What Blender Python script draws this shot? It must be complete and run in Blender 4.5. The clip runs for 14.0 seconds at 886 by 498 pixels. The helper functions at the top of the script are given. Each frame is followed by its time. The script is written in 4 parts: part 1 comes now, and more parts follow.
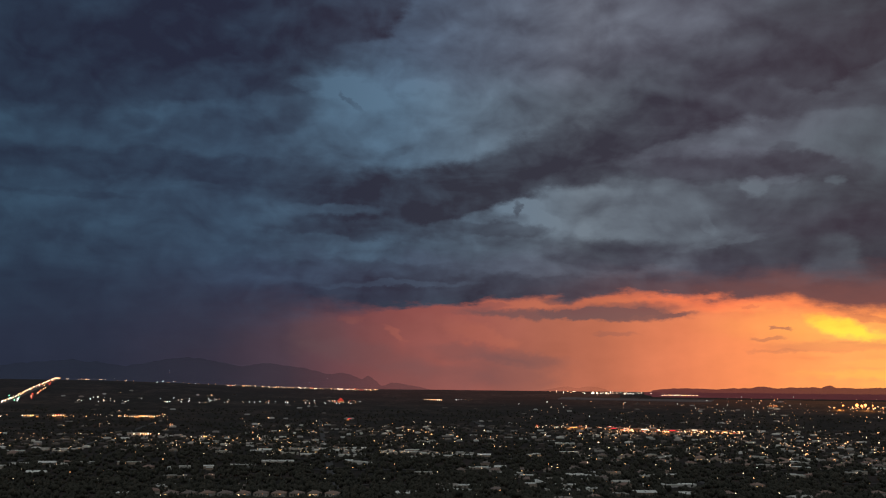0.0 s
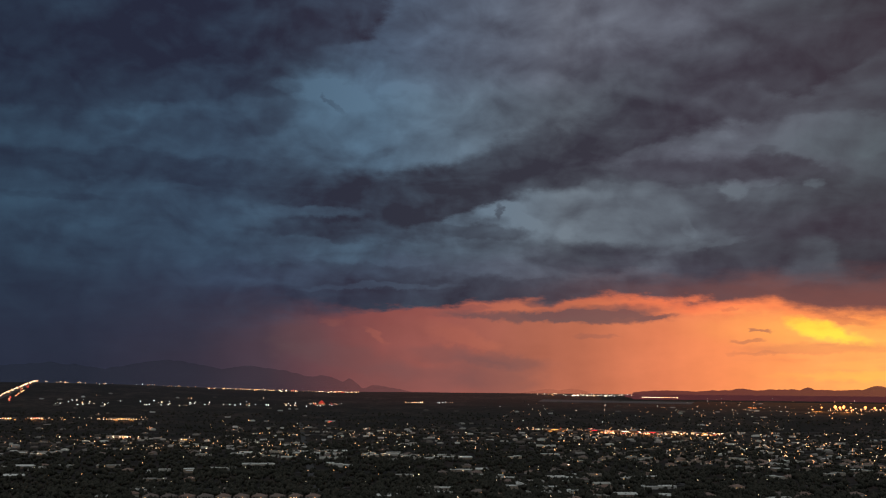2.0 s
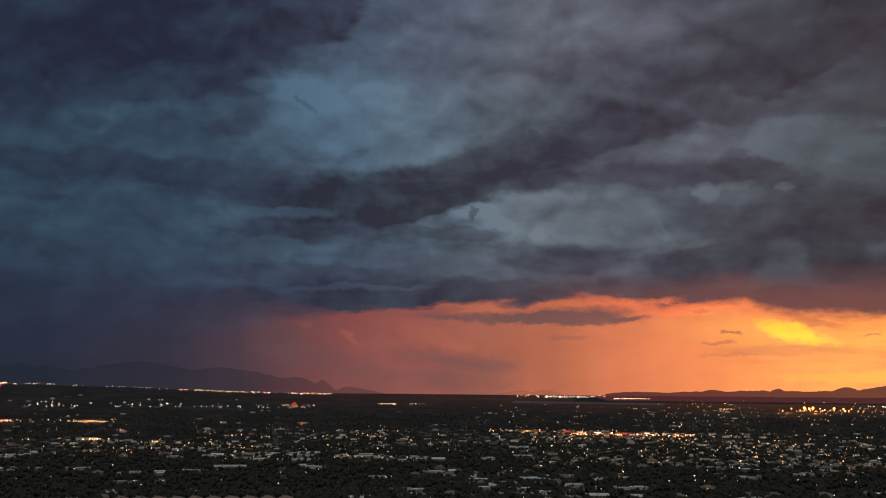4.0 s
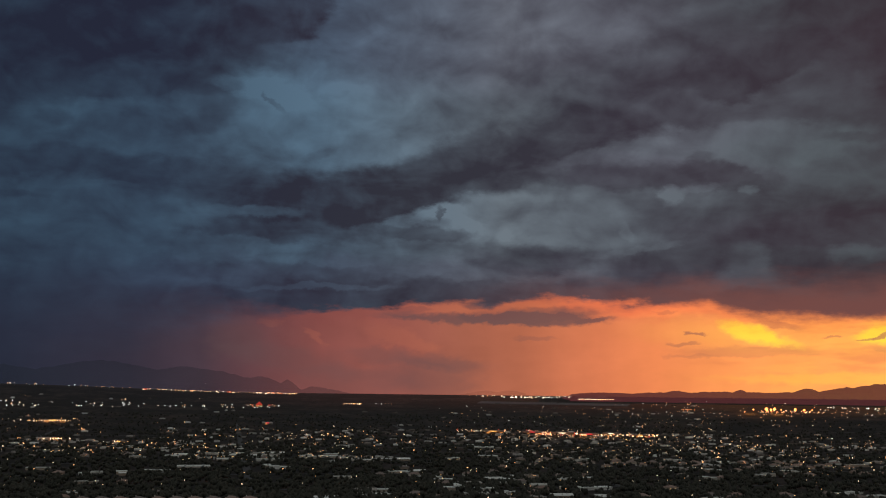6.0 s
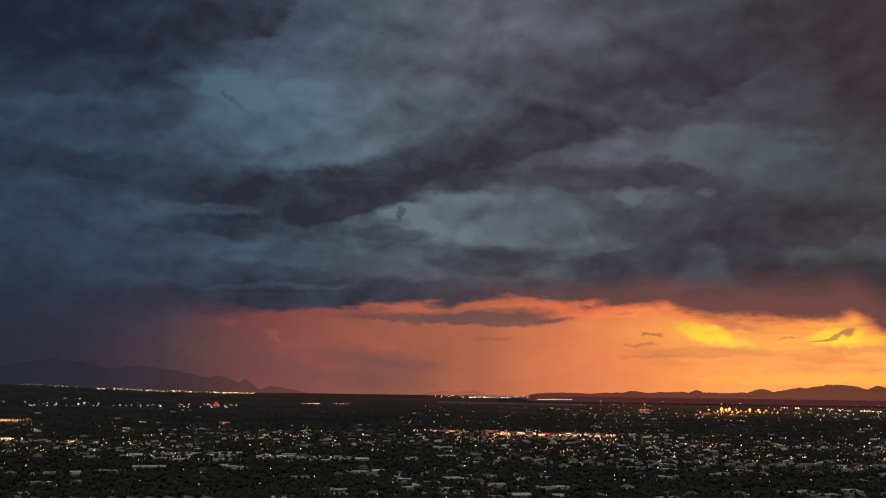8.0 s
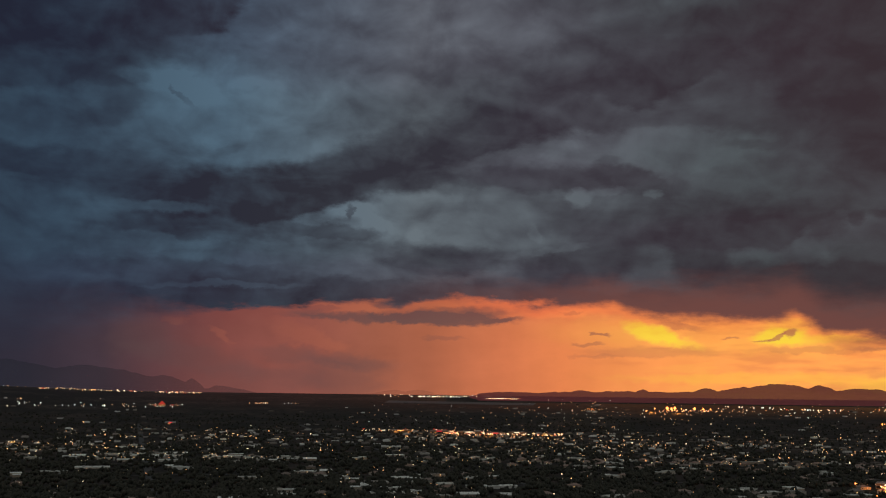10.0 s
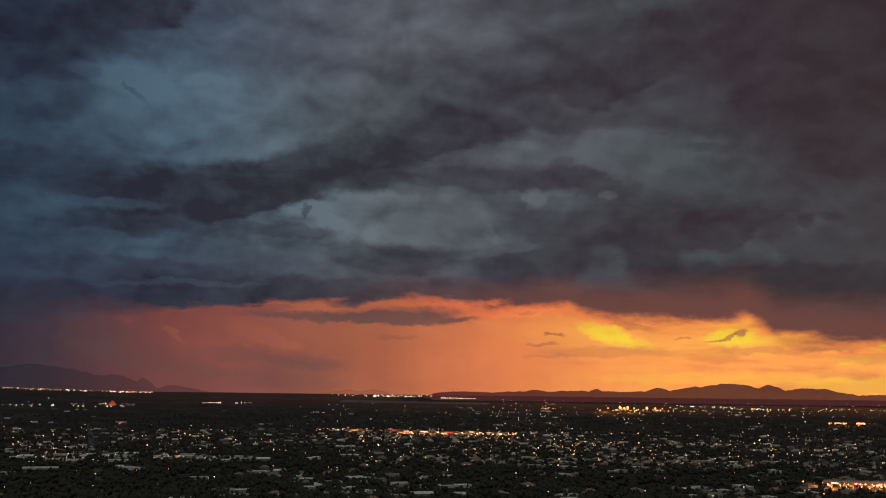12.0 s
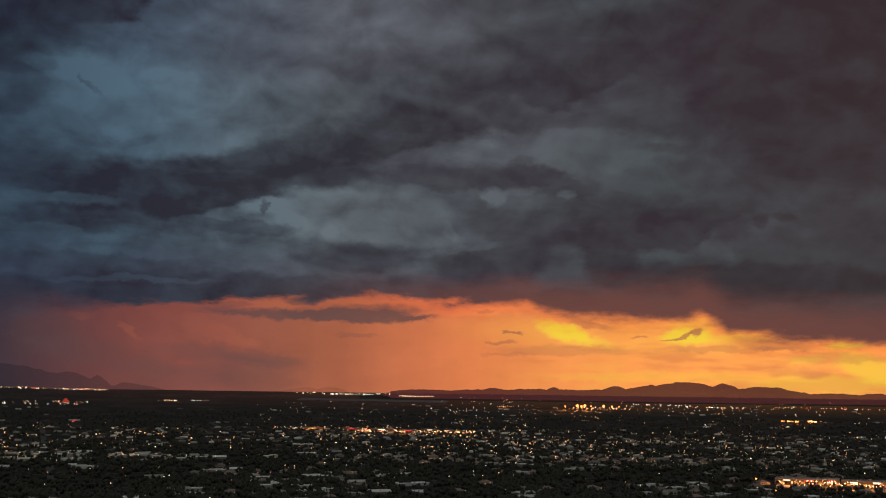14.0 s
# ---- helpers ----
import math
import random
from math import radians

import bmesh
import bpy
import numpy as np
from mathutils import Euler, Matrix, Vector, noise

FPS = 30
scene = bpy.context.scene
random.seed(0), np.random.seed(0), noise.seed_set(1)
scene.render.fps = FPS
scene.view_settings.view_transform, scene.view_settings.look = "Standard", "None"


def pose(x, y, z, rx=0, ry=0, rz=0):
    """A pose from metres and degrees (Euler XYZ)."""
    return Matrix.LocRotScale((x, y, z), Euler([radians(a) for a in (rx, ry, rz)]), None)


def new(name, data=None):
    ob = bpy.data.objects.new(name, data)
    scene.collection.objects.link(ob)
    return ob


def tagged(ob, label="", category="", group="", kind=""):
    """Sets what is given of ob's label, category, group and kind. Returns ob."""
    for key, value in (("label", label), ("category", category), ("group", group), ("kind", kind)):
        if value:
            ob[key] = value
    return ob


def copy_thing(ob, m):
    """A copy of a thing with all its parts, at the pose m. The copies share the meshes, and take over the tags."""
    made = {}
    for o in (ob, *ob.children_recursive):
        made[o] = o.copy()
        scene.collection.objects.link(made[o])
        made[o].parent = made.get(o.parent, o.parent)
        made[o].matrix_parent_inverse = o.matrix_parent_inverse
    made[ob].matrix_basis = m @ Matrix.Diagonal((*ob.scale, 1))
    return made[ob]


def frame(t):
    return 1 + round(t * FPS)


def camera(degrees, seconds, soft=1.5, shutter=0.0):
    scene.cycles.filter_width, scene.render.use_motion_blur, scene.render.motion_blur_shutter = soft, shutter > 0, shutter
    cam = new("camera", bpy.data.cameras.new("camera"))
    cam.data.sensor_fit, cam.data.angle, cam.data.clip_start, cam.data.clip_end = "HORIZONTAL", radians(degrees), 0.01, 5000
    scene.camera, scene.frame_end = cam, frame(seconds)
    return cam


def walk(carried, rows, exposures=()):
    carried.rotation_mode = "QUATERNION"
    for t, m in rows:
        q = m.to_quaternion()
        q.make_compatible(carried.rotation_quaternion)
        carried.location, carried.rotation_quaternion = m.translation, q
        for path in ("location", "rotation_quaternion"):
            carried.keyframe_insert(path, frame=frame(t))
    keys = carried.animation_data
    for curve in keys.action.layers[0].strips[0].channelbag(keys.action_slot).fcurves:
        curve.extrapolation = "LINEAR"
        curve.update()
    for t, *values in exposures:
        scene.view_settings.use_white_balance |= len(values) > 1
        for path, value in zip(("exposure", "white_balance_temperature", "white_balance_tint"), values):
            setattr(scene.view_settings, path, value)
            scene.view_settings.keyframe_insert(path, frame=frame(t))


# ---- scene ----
# ---- the camera: it stands high over the town and pans to its right ----
EYE = 110.0
cam = camera(48.0, 14.0, soft=1.15)
ROWS = [
    (0.0, 98.049, -0.600, 0.000),
    (0.5, 98.083, -0.559, -0.243),
    (1.0, 98.115, -0.542, -0.503),
    (1.5, 98.149, -0.521, -0.778),
    (2.0, 98.196, -0.529, -1.064),
    (2.5, 98.231, -0.533, -1.418),
    (3.0, 98.262, -0.495, -1.792),
    (5.5, 98.317, -0.621, -4.006),
    (6.0, 98.321, -0.661, -4.546),
    (6.5, 98.325, -0.679, -5.095),
    (7.0, 98.328, -0.688, -5.638),
    (7.5, 98.335, -0.703, -6.220),
    (8.0, 98.341, -0.728, -6.882),
    (10.5, 98.347, -0.698, -10.474),
    (11.0, 98.354, -0.711, -11.111),
    (11.5, 98.353, -0.708, -11.743),
    (12.0, 98.346, -0.698, -12.365),
    (12.5, 98.338, -0.735, -12.978),
    (13.0, 98.315, -0.742, -13.609),
    (13.5, 98.301, -0.769, -14.246),
    (14.0, 98.262, -0.769, -14.744),
]
walk(cam, [(t, pose(0, 0, EYE, rx, ry, rz)) for t, rx, ry, rz in ROWS], [(0.0, 0.05, 6500, 10), (14.0, -0.33, 6850, 6)])

# ---- node helpers ----


class Net:
    """A small builder of node trees: every method adds one node and returns its output."""

    def __init__(self, tree):
        self.tree = tree

    def put(self, socket, value):
        if isinstance(value, bpy.types.NodeSocket):
            self.tree.links.new(value, socket)
        elif value is not None:
            socket.default_value = value

    def node(self, kind):
        return self.tree.nodes.new(kind)

    def math(self, op, a, b=None, c=None, clamp=False):
        n = self.node("ShaderNodeMath")
        n.operation, n.use_clamp = op, clamp
        for s, value in zip(n.inputs, (a, b, c)):
            self.put(s, value)
        return n.outputs[0]

    def vec(self, op, a, b=None, scale=None):
        n = self.node("ShaderNodeVectorMath")
        n.operation = op
        self.put(n.inputs[0], a)
        self.put(n.inputs[1], b)
        if scale is not None:
            self.put(n.inputs["Scale"], scale)
        return n.outputs["Value" if op in ("LENGTH", "DOT_PRODUCT") else "Vector"]

    def join(self, x, y, z=0.0):
        n = self.node("ShaderNodeCombineXYZ")
        for s, value in zip(n.inputs, (x, y, z)):
            self.put(s, value)
        return n.outputs[0]

    def split(self, v):
        n = self.node("ShaderNodeSeparateXYZ")
        self.put(n.inputs[0], v)
        return n.outputs

    def noise(self, v, scale, detail=4.0, rough=0.55, distortion=0.0):
        n = self.node("ShaderNodeTexNoise")
        self.put(n.inputs["Vector"], v)
        for key, value in (("Scale", scale), ("Detail", detail), ("Roughness", rough), ("Distortion", distortion)):
            n.inputs[key].default_value = value
        return n.outputs

    def span(self, x, a, b, lo=0.0, hi=1.0, smooth=True):
        n = self.node("ShaderNodeMapRange")
        n.interpolation_type = "SMOOTHSTEP" if smooth else "LINEAR"
        for s, value in zip(n.inputs, (x, a, b, lo, hi)):
            self.put(s, value)
        return n.outputs[0]

    def ramp(self, x, stops, lo=0.0, hi=1.0, ease=False):
        x = self.span(x, lo, hi, smooth=False)
        n = self.node("ShaderNodeValToRGB")
        n.color_ramp.interpolation = "EASE" if ease else "LINEAR"
        items = n.color_ramp.elements
        while len(items) < len(stops):
            items.new(0.5)
        for e, (at, colour) in zip(items, stops):
            e.position = (at - lo) / (hi - lo)
            e.color = (*colour, 1) if len(colour) == 3 else colour
        self.put(n.inputs[0], x)
        return n.outputs[0]

    def mix(self, f, a, b, blend="MIX"):
        n = self.node("ShaderNodeMix")
        n.data_type, n.blend_type = "RGBA", blend
        self.put(n.inputs[0], f)
        for s, value in ((n.inputs[6], a), (n.inputs[7], b)):
            self.put(s, (*value, 1) if isinstance(value, tuple) else value)
        return n.outputs[2]


# ---- the sky: a storm deck at dusk over a glowing western horizon ----
world = bpy.data.worlds.new("dusk_sky")
scene.world = world
world.use_nodes = True
world.node_tree.nodes.clear()
W = Net(world.node_tree)
way = W.vec("NORMALIZE", W.node("ShaderNodeTexCoord").outputs["Generated"])
wx, wy, wz = W.split(way)
u0 = W.math("DEGREES", W.math("ARCTAN2", wx, wy))  # bearing, degrees to the right of north
v0 = W.math("DEGREES", W.math("ARCSINE", wz))  # height over the horizon, degrees
grain = W.vec("MULTIPLY", way, (57.3, 57.3, 105.0))  # about one unit a degree
round_grain = W.vec("MULTIPLY", way, (57.3, 57.3, 76.0))

# wind shear: the fields below are bent by turbulence at three sizes
overhead = W.vec("DIVIDE", way, W.join(*[W.math("ADD", W.math("MAXIMUM", wz, 0.0), 0.15)] * 3))  # the deck as a level sheet


def sheared(scale, across, up, source):
    x, y, z = W.split(W.vec("SUBTRACT", W.noise(source, scale, 8.0, 0.57)["Color"], (0.5, 0.5, 0.5)))
    return W.join(W.math("MULTIPLY_ADD", x, across, u0), W.math("MULTIPLY_ADD", y, up, v0)), y


here, by = sheared(0.30, 4.6, 2.5, grain)
bent, ey = sheared(0.55, 3.2, 1.35, grain)
crisp, fy = sheared(1.1, 1.3, 0.75, grain)


def puff(at, az, el, w, h, tilt=0.0, low=0.5, high=0.5, full=1.0):
    """One lens-shaped mass of cloud: its middle, half width, half height and tilt, in degrees, and how soft its underside and its top are."""
    n = W.node("ShaderNodeMapping")
    n.vector_type = "TEXTURE"
    W.put(n.inputs["Vector"], at)
    n.inputs["Location"].default_value = (az, el, 0)
    n.inputs["Rotation"].default_value = (0, 0, radians(tilt))
    n.inputs["Scale"].default_value = (w, h, 1)
    out = W.vec("LENGTH", n.outputs[0])
    if low == high:
        return W.span(out, 1 + low / 2, 1 - low / 2, 0.0, full)
    soft = W.span(W.split(n.outputs[0])[1], -0.7, 0.7, low / 2, high / 2, smooth=False)
    return W.span(W.math("DIVIDE", W.math("SUBTRACT", out, 1.0), soft), 1.0, -1.0, 0.0, full)


def behind(at, field):
    """The masses in front lie a hair lower where those behind are bright."""
    return W.vec("ADD", at, W.join(0.0, W.math("MULTIPLY", field, 0.02))) if isinstance(field, bpy.types.NodeSocket) else at


def heap(at, start, masses):
    """Masses, each with its weight first, summed onto a field."""
    total = start
    for i, (weight, *mass) in enumerate(masses):
        at = behind(at, total) if i % 2 == 0 else at
        total = W.math("MULTIPLY_ADD", puff(at, *mass), weight, total)
    return total


def layer(at, field, masses):
    """Masses laid one in front of the other, each with its own tone and cover."""
    for i, (tone, hide, *mass) in enumerate(masses):
        at = behind(at, field) if i % 2 == 0 else at
        mask = puff(at, *mass, full=hide)
        n = W.node("ShaderNodeMix")
        W.put(n.inputs[0], mask)
        W.put(n.inputs[2], field)
        n.inputs[3].default_value = tone
        field = n.outputs[0]
    return field


deck = W.math("MULTIPLY_ADD", W.math("SUBTRACT", W.noise(overhead, 4.0, 6.0, 0.6)["Fac"], 0.5), 0.5, 0.40)
# the storm deck, far to near: tone, cover, bearing, height, half width, half height, tilt, softness of the underside and of the top
# high sheets and the pale rift
deck = layer(here, deck, [
    (0.50, 0.80, 5.93, 20.83, 11.08, 2.46, 0, 0.90, 0.60),
    (0.52, 0.80, -17.27, 14.13, 10.99, 1.72, 2, 0.80, 0.60),
    (0.78, 0.85, -2.60, 15.23, 6.51, 2.94, -8, 0.90, 0.70),
    (0.75, 0.60, 1.07, 15.37, 2.68, 2.56, 0, 0.90, 0.90),
    (0.52, 0.60, 4.91, 17.42, 4.01, 1.58, 0, 0.90, 0.90),
    (0.60, 0.85, 20.07, 13.60, 5.58, 1.57, 3, 0.90, 0.40),
    (0.50, 0.80, -19.14, 9.76, 8.28, 1.47, 0, 0.90, 0.60),
    (0.44, 0.70, -19.01, 7.45, 9.71, 1.54, 0, 1.00, 1.00),
    (0.62, 0.50, 6.43, 20.82, 2.01, 1.04, 5, 0.90, 0.70),
    (0.62, 0.50, 11.57, 20.90, 2.61, 1.27, 10, 0.80, 0.80),
    (0.72, 0.50, 14.29, 20.05, 1.75, 0.78, 15, 0.60, 0.80),
])
# dark banks overhead
deck = layer(here, deck, [
    (0.12, 0.95, -17.87, 19.34, 13.54, 4.16, 6, 0.30, 0.40),
    (0.00, 0.70, -14.74, 19.66, 6.67, 1.87, 8, 0.50, 0.70),
    (0.06, 0.90, -5.87, 21.71, 3.10, 1.95, -4, 0.30, 0.50),
    (0.25, 0.80, -11.74, 17.20, 5.17, 0.93, 9, 0.30, 0.90),
    (0.20, 0.80, -18.68, 12.17, 10.17, 0.86, 0, 0.70, 0.80),
    (0.18, 0.70, -11.22, 12.22, 5.44, 0.76, -3, 0.70, 0.80),
    (0.22, 0.75, -7.31, 11.33, 4.57, 1.41, -5, 0.80, 0.80),
    (0.42, 0.50, 9.73, 18.91, 3.28, 0.74, 10, 0.80, 0.80),
    (0.45, 0.50, 2.90, 19.26, 2.36, 0.56, 5, 0.80, 0.80),
    (0.24, 0.75, 11.49, 16.90, 3.06, 2.96, 30, 0.90, 0.90),
    (0.00, 0.94, -1.21, 11.12, 7.12, 1.62, 8, 0.22, 0.70),
])
deck = layer(here, deck, [
    (0.04, 0.94, 4.91, 12.60, 7.25, 1.74, 15, 0.22, 0.70),
    (0.06, 0.92, 11.13, 14.66, 6.59, 2.02, 20, 0.30, 0.80),
    (0.10, 0.90, 16.39, 16.43, 6.33, 1.83, 15, 0.30, 0.80),
    (0.34, 0.70, 19.58, 16.21, 3.87, 0.96, 10, 0.40, 0.90),
    (0.04, 0.90, 22.62, 18.29, 4.60, 1.63, 14, 0.25, 0.60),
    (0.12, 0.80, 24.71, 19.91, 4.20, 1.70, 10, 0.60, 0.60),
    (0.20, 0.70, 18.80, 19.43, 3.34, 1.33, 15, 0.80, 0.80),
    (0.16, 0.88, 22.51, 9.66, 4.22, 1.56, 5, 0.40, 0.80),
    (0.40, 0.60, 14.82, 10.33, 1.42, 1.73, 0, 0.90, 0.90),
])
deck = layer(here, deck, [
    (0.06, 0.92, 34.32, 18.72, 9.00, 4.45, -4, 0.60, 0.60),
    (0.10, 0.80, 35.93, 14.38, 4.35, 2.70, 10, 0.70, 0.60),
    (0.38, 0.70, 26.12, 16.21, 2.90, 1.41, 15, 0.60, 0.60),
    (0.78, 0.85, 22.18, 13.86, 6.55, 1.21, -3, 0.90, 0.40),
    (0.52, 0.75, 30.12, 11.50, 5.54, 1.13, -6, 0.80, 0.60),
    (0.12, 0.93, 27.12, 9.60, 5.19, 1.46, 4, 0.28, 0.70),
    (0.62, 0.85, 31.88, 8.84, 2.40, 0.81, 18, 0.60, 0.40),
    (0.46, 0.80, 36.27, 8.46, 3.70, 1.27, 0, 0.80, 0.70),
    (0.10, 0.90, 31.50, 6.30, 8.69, 1.12, -2, 0.50, 0.50),
])
# the low banks and the rifts between them
deck = layer(bent, deck, [
    (0.84, 0.92, 7.67, 10.15, 3.63, 1.42, 4, 0.80, 0.60),
    (0.64, 0.75, 12.31, 9.68, 3.62, 1.84, 0, 0.90, 0.60),
    (0.20, 0.88, 15.81, 12.45, 5.99, 0.78, -2, 0.45, 0.90),
    (0.16, 0.88, 20.32, 12.31, 2.19, 0.73, -12, 0.45, 0.60),
    (0.16, 0.85, -4.64, 9.14, 5.73, 0.58, -1, 0.45, 0.70),
    (0.18, 0.75, 2.93, 9.24, 3.29, 0.42, -3, 0.45, 0.60),
    (0.46, 0.70, -7.54, 8.00, 5.17, 0.29, 2, 0.60, 0.60),
    (0.46, 0.60, 2.61, 8.20, 3.94, 0.26, -2, 0.60, 0.60),
    (0.18, 0.80, -5.23, 6.76, 6.50, 0.65, 0, 0.60, 0.70),
    (0.14, 0.88, 9.90, 7.68, 3.66, 0.87, 3, 0.45, 0.60),
    (0.45, 0.60, 11.93, 6.54, 2.19, 0.29, 4, 0.60, 0.60),
])
deck = layer(bent, deck, [
    (0.12, 0.88, 17.92, 7.41, 4.00, 1.30, 10, 0.45, 0.60),
    (0.50, 0.45, 21.48, 6.89, 1.25, 1.51, -30, 1.20, 1.20),
    (0.10, 0.80, 24.37, 7.91, 1.63, 1.78, 10, 0.50, 0.70),
    (0.14, 0.85, 7.16, 5.90, 10.29, 0.71, 0, 0.50, 0.70),
    (0.08, 0.90, -1.95, 5.29, 11.41, 1.23, 2, 0.50, 0.60),
    (0.40, 0.50, -0.67, 7.52, 5.25, 0.23, 0, 0.60, 0.60),
    (0.36, 0.50, -2.61, 6.00, 4.57, 0.19, 2, 0.60, 0.60),
    (0.20, 0.80, -21.42, 4.28, 9.34, 3.02, 0, 1.00, 1.00),
    (0.14, 0.80, 19.47, 5.37, 5.79, 0.55, -2, 0.50, 0.60),
    (0.30, 0.50, 6.52, 6.87, 1.94, 0.29, 3, 0.50, 0.60),
])
# tufts, torn scraps and bright lips
deck = layer(crisp, deck, [
    (0.56, 0.51, -15.16, 15.36, 3.13, 0.43, 8, 0.90, 0.90),
    (0.58, 0.51, -21.99, 13.33, 3.45, 0.48, 0, 0.90, 0.90),
    (0.26, 0.68, -17.51, 14.58, 0.98, 0.43, 0, 0.90, 0.90),
    (0.28, 0.72, -9.96, 14.82, 1.49, 0.57, 9, 0.90, 1.00),
    (0.34, 0.59, -8.76, 15.84, 1.31, 0.95, 20, 0.90, 0.90),
    (1.15, 0.64, -5.31, 16.84, 2.50, 0.85, -22, 0.90, 0.90),
    (1.05, 0.51, -7.48, 17.16, 1.52, 0.44, -8, 0.90, 0.90),
    (0.40, 0.63, -5.77, 16.47, 0.86, 0.14, -38, 0.90, 0.90),
    (1.00, 0.42, -1.30, 17.35, 1.48, 0.41, -5, 0.90, 0.90),
    (0.55, 0.51, -1.97, 17.09, 0.87, 0.25, 20, 0.90, 0.90),
    (0.50, 0.59, -2.84, 13.62, 1.06, 0.26, 25, 0.90, 0.90),
])
deck = layer(crisp, deck, [
    (0.46, 0.63, -22.83, 10.90, 1.98, 0.18, 0, 0.90, 0.90),
    (0.46, 0.59, -14.97, 11.28, 2.17, 0.19, 2, 0.90, 0.90),
    (0.22, 0.45, -21.22, 10.31, 4.04, 0.18, 0, 0.90, 0.90),
    (0.54, 0.51, -6.79, 10.19, 3.10, 0.29, 1, 0.90, 0.90),
    (0.50, 0.54, -10.16, 9.52, 1.41, 0.38, -10, 0.90, 0.90),
    (0.74, 0.51, 17.69, 14.01, 2.27, 0.40, 4, 0.90, 0.90),
    (0.52, 0.51, 13.34, 13.62, 2.84, 0.34, 12, 0.90, 0.90),
    (0.30, 0.63, 19.33, 13.41, 0.71, 0.27, 0, 0.90, 0.90),
    (0.85, 0.59, 21.79, 11.45, 0.40, 0.21, 0, 0.90, 0.90),
    (0.20, 0.77, 21.75, 11.91, 0.74, 0.33, 10, 0.90, 0.90),
    (1.15, 0.72, 4.08, 10.50, 1.51, 0.39, 12, 0.90, 0.90),
])
deck = layer(crisp, deck, [
    (1.10, 0.59, 5.72, 9.91, 1.11, 0.29, -30, 0.90, 0.90),
    (0.25, 0.77, 4.31, 10.37, 0.20, 0.42, 0, 0.90, 0.90),
    (1.05, 0.77, 17.54, 11.27, 0.66, 0.49, -10, 0.90, 0.90),
    (0.75, 0.55, 18.81, 11.57, 1.37, 0.21, 4, 0.90, 0.90),
    (0.85, 0.55, 15.04, 9.31, 0.25, 0.63, 30, 0.90, 0.90),
    (0.62, 0.51, 15.54, 8.23, 2.59, 0.19, 8, 0.90, 0.90),
    (0.14, 0.68, 16.22, 5.68, 1.80, 0.28, 4, 0.90, 0.90),
])
deck = layer(crisp, deck, [
    (0.12, 0.83, 32.50, 9.59, 0.45, 0.43, 0, 0.90, 0.90),
    (0.16, 0.77, 33.88, 9.81, 0.65, 0.25, 0, 0.90, 0.90),
    (0.75, 0.55, 30.99, 9.49, 1.34, 0.25, 25, 0.90, 0.90),
    (0.14, 0.79, 21.82, 5.71, 1.67, 0.32, 0, 0.90, 0.90),
    (0.60, 0.42, 18.22, 13.83, 1.66, 0.39, 0, 0.90, 0.90),
    (0.30, 0.63, 28.62, 13.85, 2.83, 0.25, -4, 0.90, 0.90),
    (0.16, 0.72, 30.99, 9.34, 1.03, 0.69, 10, 0.90, 0.90),
    (0.30, 0.63, 38.08, 17.30, 0.85, 0.58, 0, 0.90, 0.90),
])
# billows and grain over the whole deck
rolls = W.math("SUBTRACT", W.noise(overhead, 5.0, 7.0, 0.54, 0.6)["Fac"], 0.5)
tufts = W.math("SUBTRACT", W.noise(round_grain, 0.42, 6.0, 0.5, 0.7)["Fac"], 0.5)
deck = W.math("MULTIPLY_ADD", W.math("MULTIPLY", rolls, W.span(v0, 4.0, 12.0, 0.12, 0.50)), 1.0, deck)
deck = W.math("MULTIPLY_ADD", tufts, 0.44, deck)
# billows catch the light on their upper sides
lumps = W.noise(round_grain, 0.34, 5.0, 0.48, 0.4)["Fac"]
lower = W.noise(W.vec("ADD", round_grain, (-0.25, 0.0, 0.9)), 0.34, 5.0, 0.48, 0.4)["Fac"]
relief = W.math("MULTIPLY", W.math("SUBTRACT", lumps, lower), W.span(v0, 4.0, 9.0, 0.25, 0.95))
deck = W.math("MULTIPLY_ADD", relief, W.span(deck, 0.0, 0.7, 0.5, 1.1), deck)
deck = W.math("MULTIPLY_ADD", deck, 1.10, 0.00)
shade = W.ramp(u0, [(-30, (0.016, 0.022, 0.044)), (-12, (0.020, 0.023, 0.045)), (2, (0.033, 0.034, 0.050)), (14, (0.041, 0.037, 0.052)), (26, (0.043, 0.035, 0.046)), (40, (0.046, 0.032, 0.038))], -30, 40)
pale = W.ramp(u0, [(-30, (0.036, 0.076, 0.124)), (-12, (0.056, 0.104, 0.166)), (-3, (0.100, 0.170, 0.250)), (8, (0.160, 0.196, 0.236)), (18, (0.126, 0.146, 0.176)), (28, (0.094, 0.114, 0.130)), (40, (0.080, 0.080, 0.092))], -30, 40)
deck_colour = W.mix(W.math("ADD", deck, 0.0, clamp=True), shade, pale)
# dusty rose light on the high sheet and on the low banks
rose = heap(here, 0.0, [
    (0.90, 5.50, 20.80, 13.00, 3.40, 0, 0.90, 0.60),
    (0.60, 22.00, 17.00, 10.00, 3.00, 14, 0.90, 0.80),
    (0.50, 17.00, 12.60, 7.00, 1.00, -3, 0.80, 0.80),
    (0.80, 6.00, 6.20, 18.00, 1.50, 0, 0.60, 0.90),
    (0.70, 36.00, 17.00, 9.00, 8.00, 0, 0.90, 0.90),
    (0.60, 27.00, 9.00, 8.00, 1.20, 0, 0.80, 0.80),
    (0.50, -11.00, 4.00, 8.00, 3.50, 0, 0.90, 0.90),
])
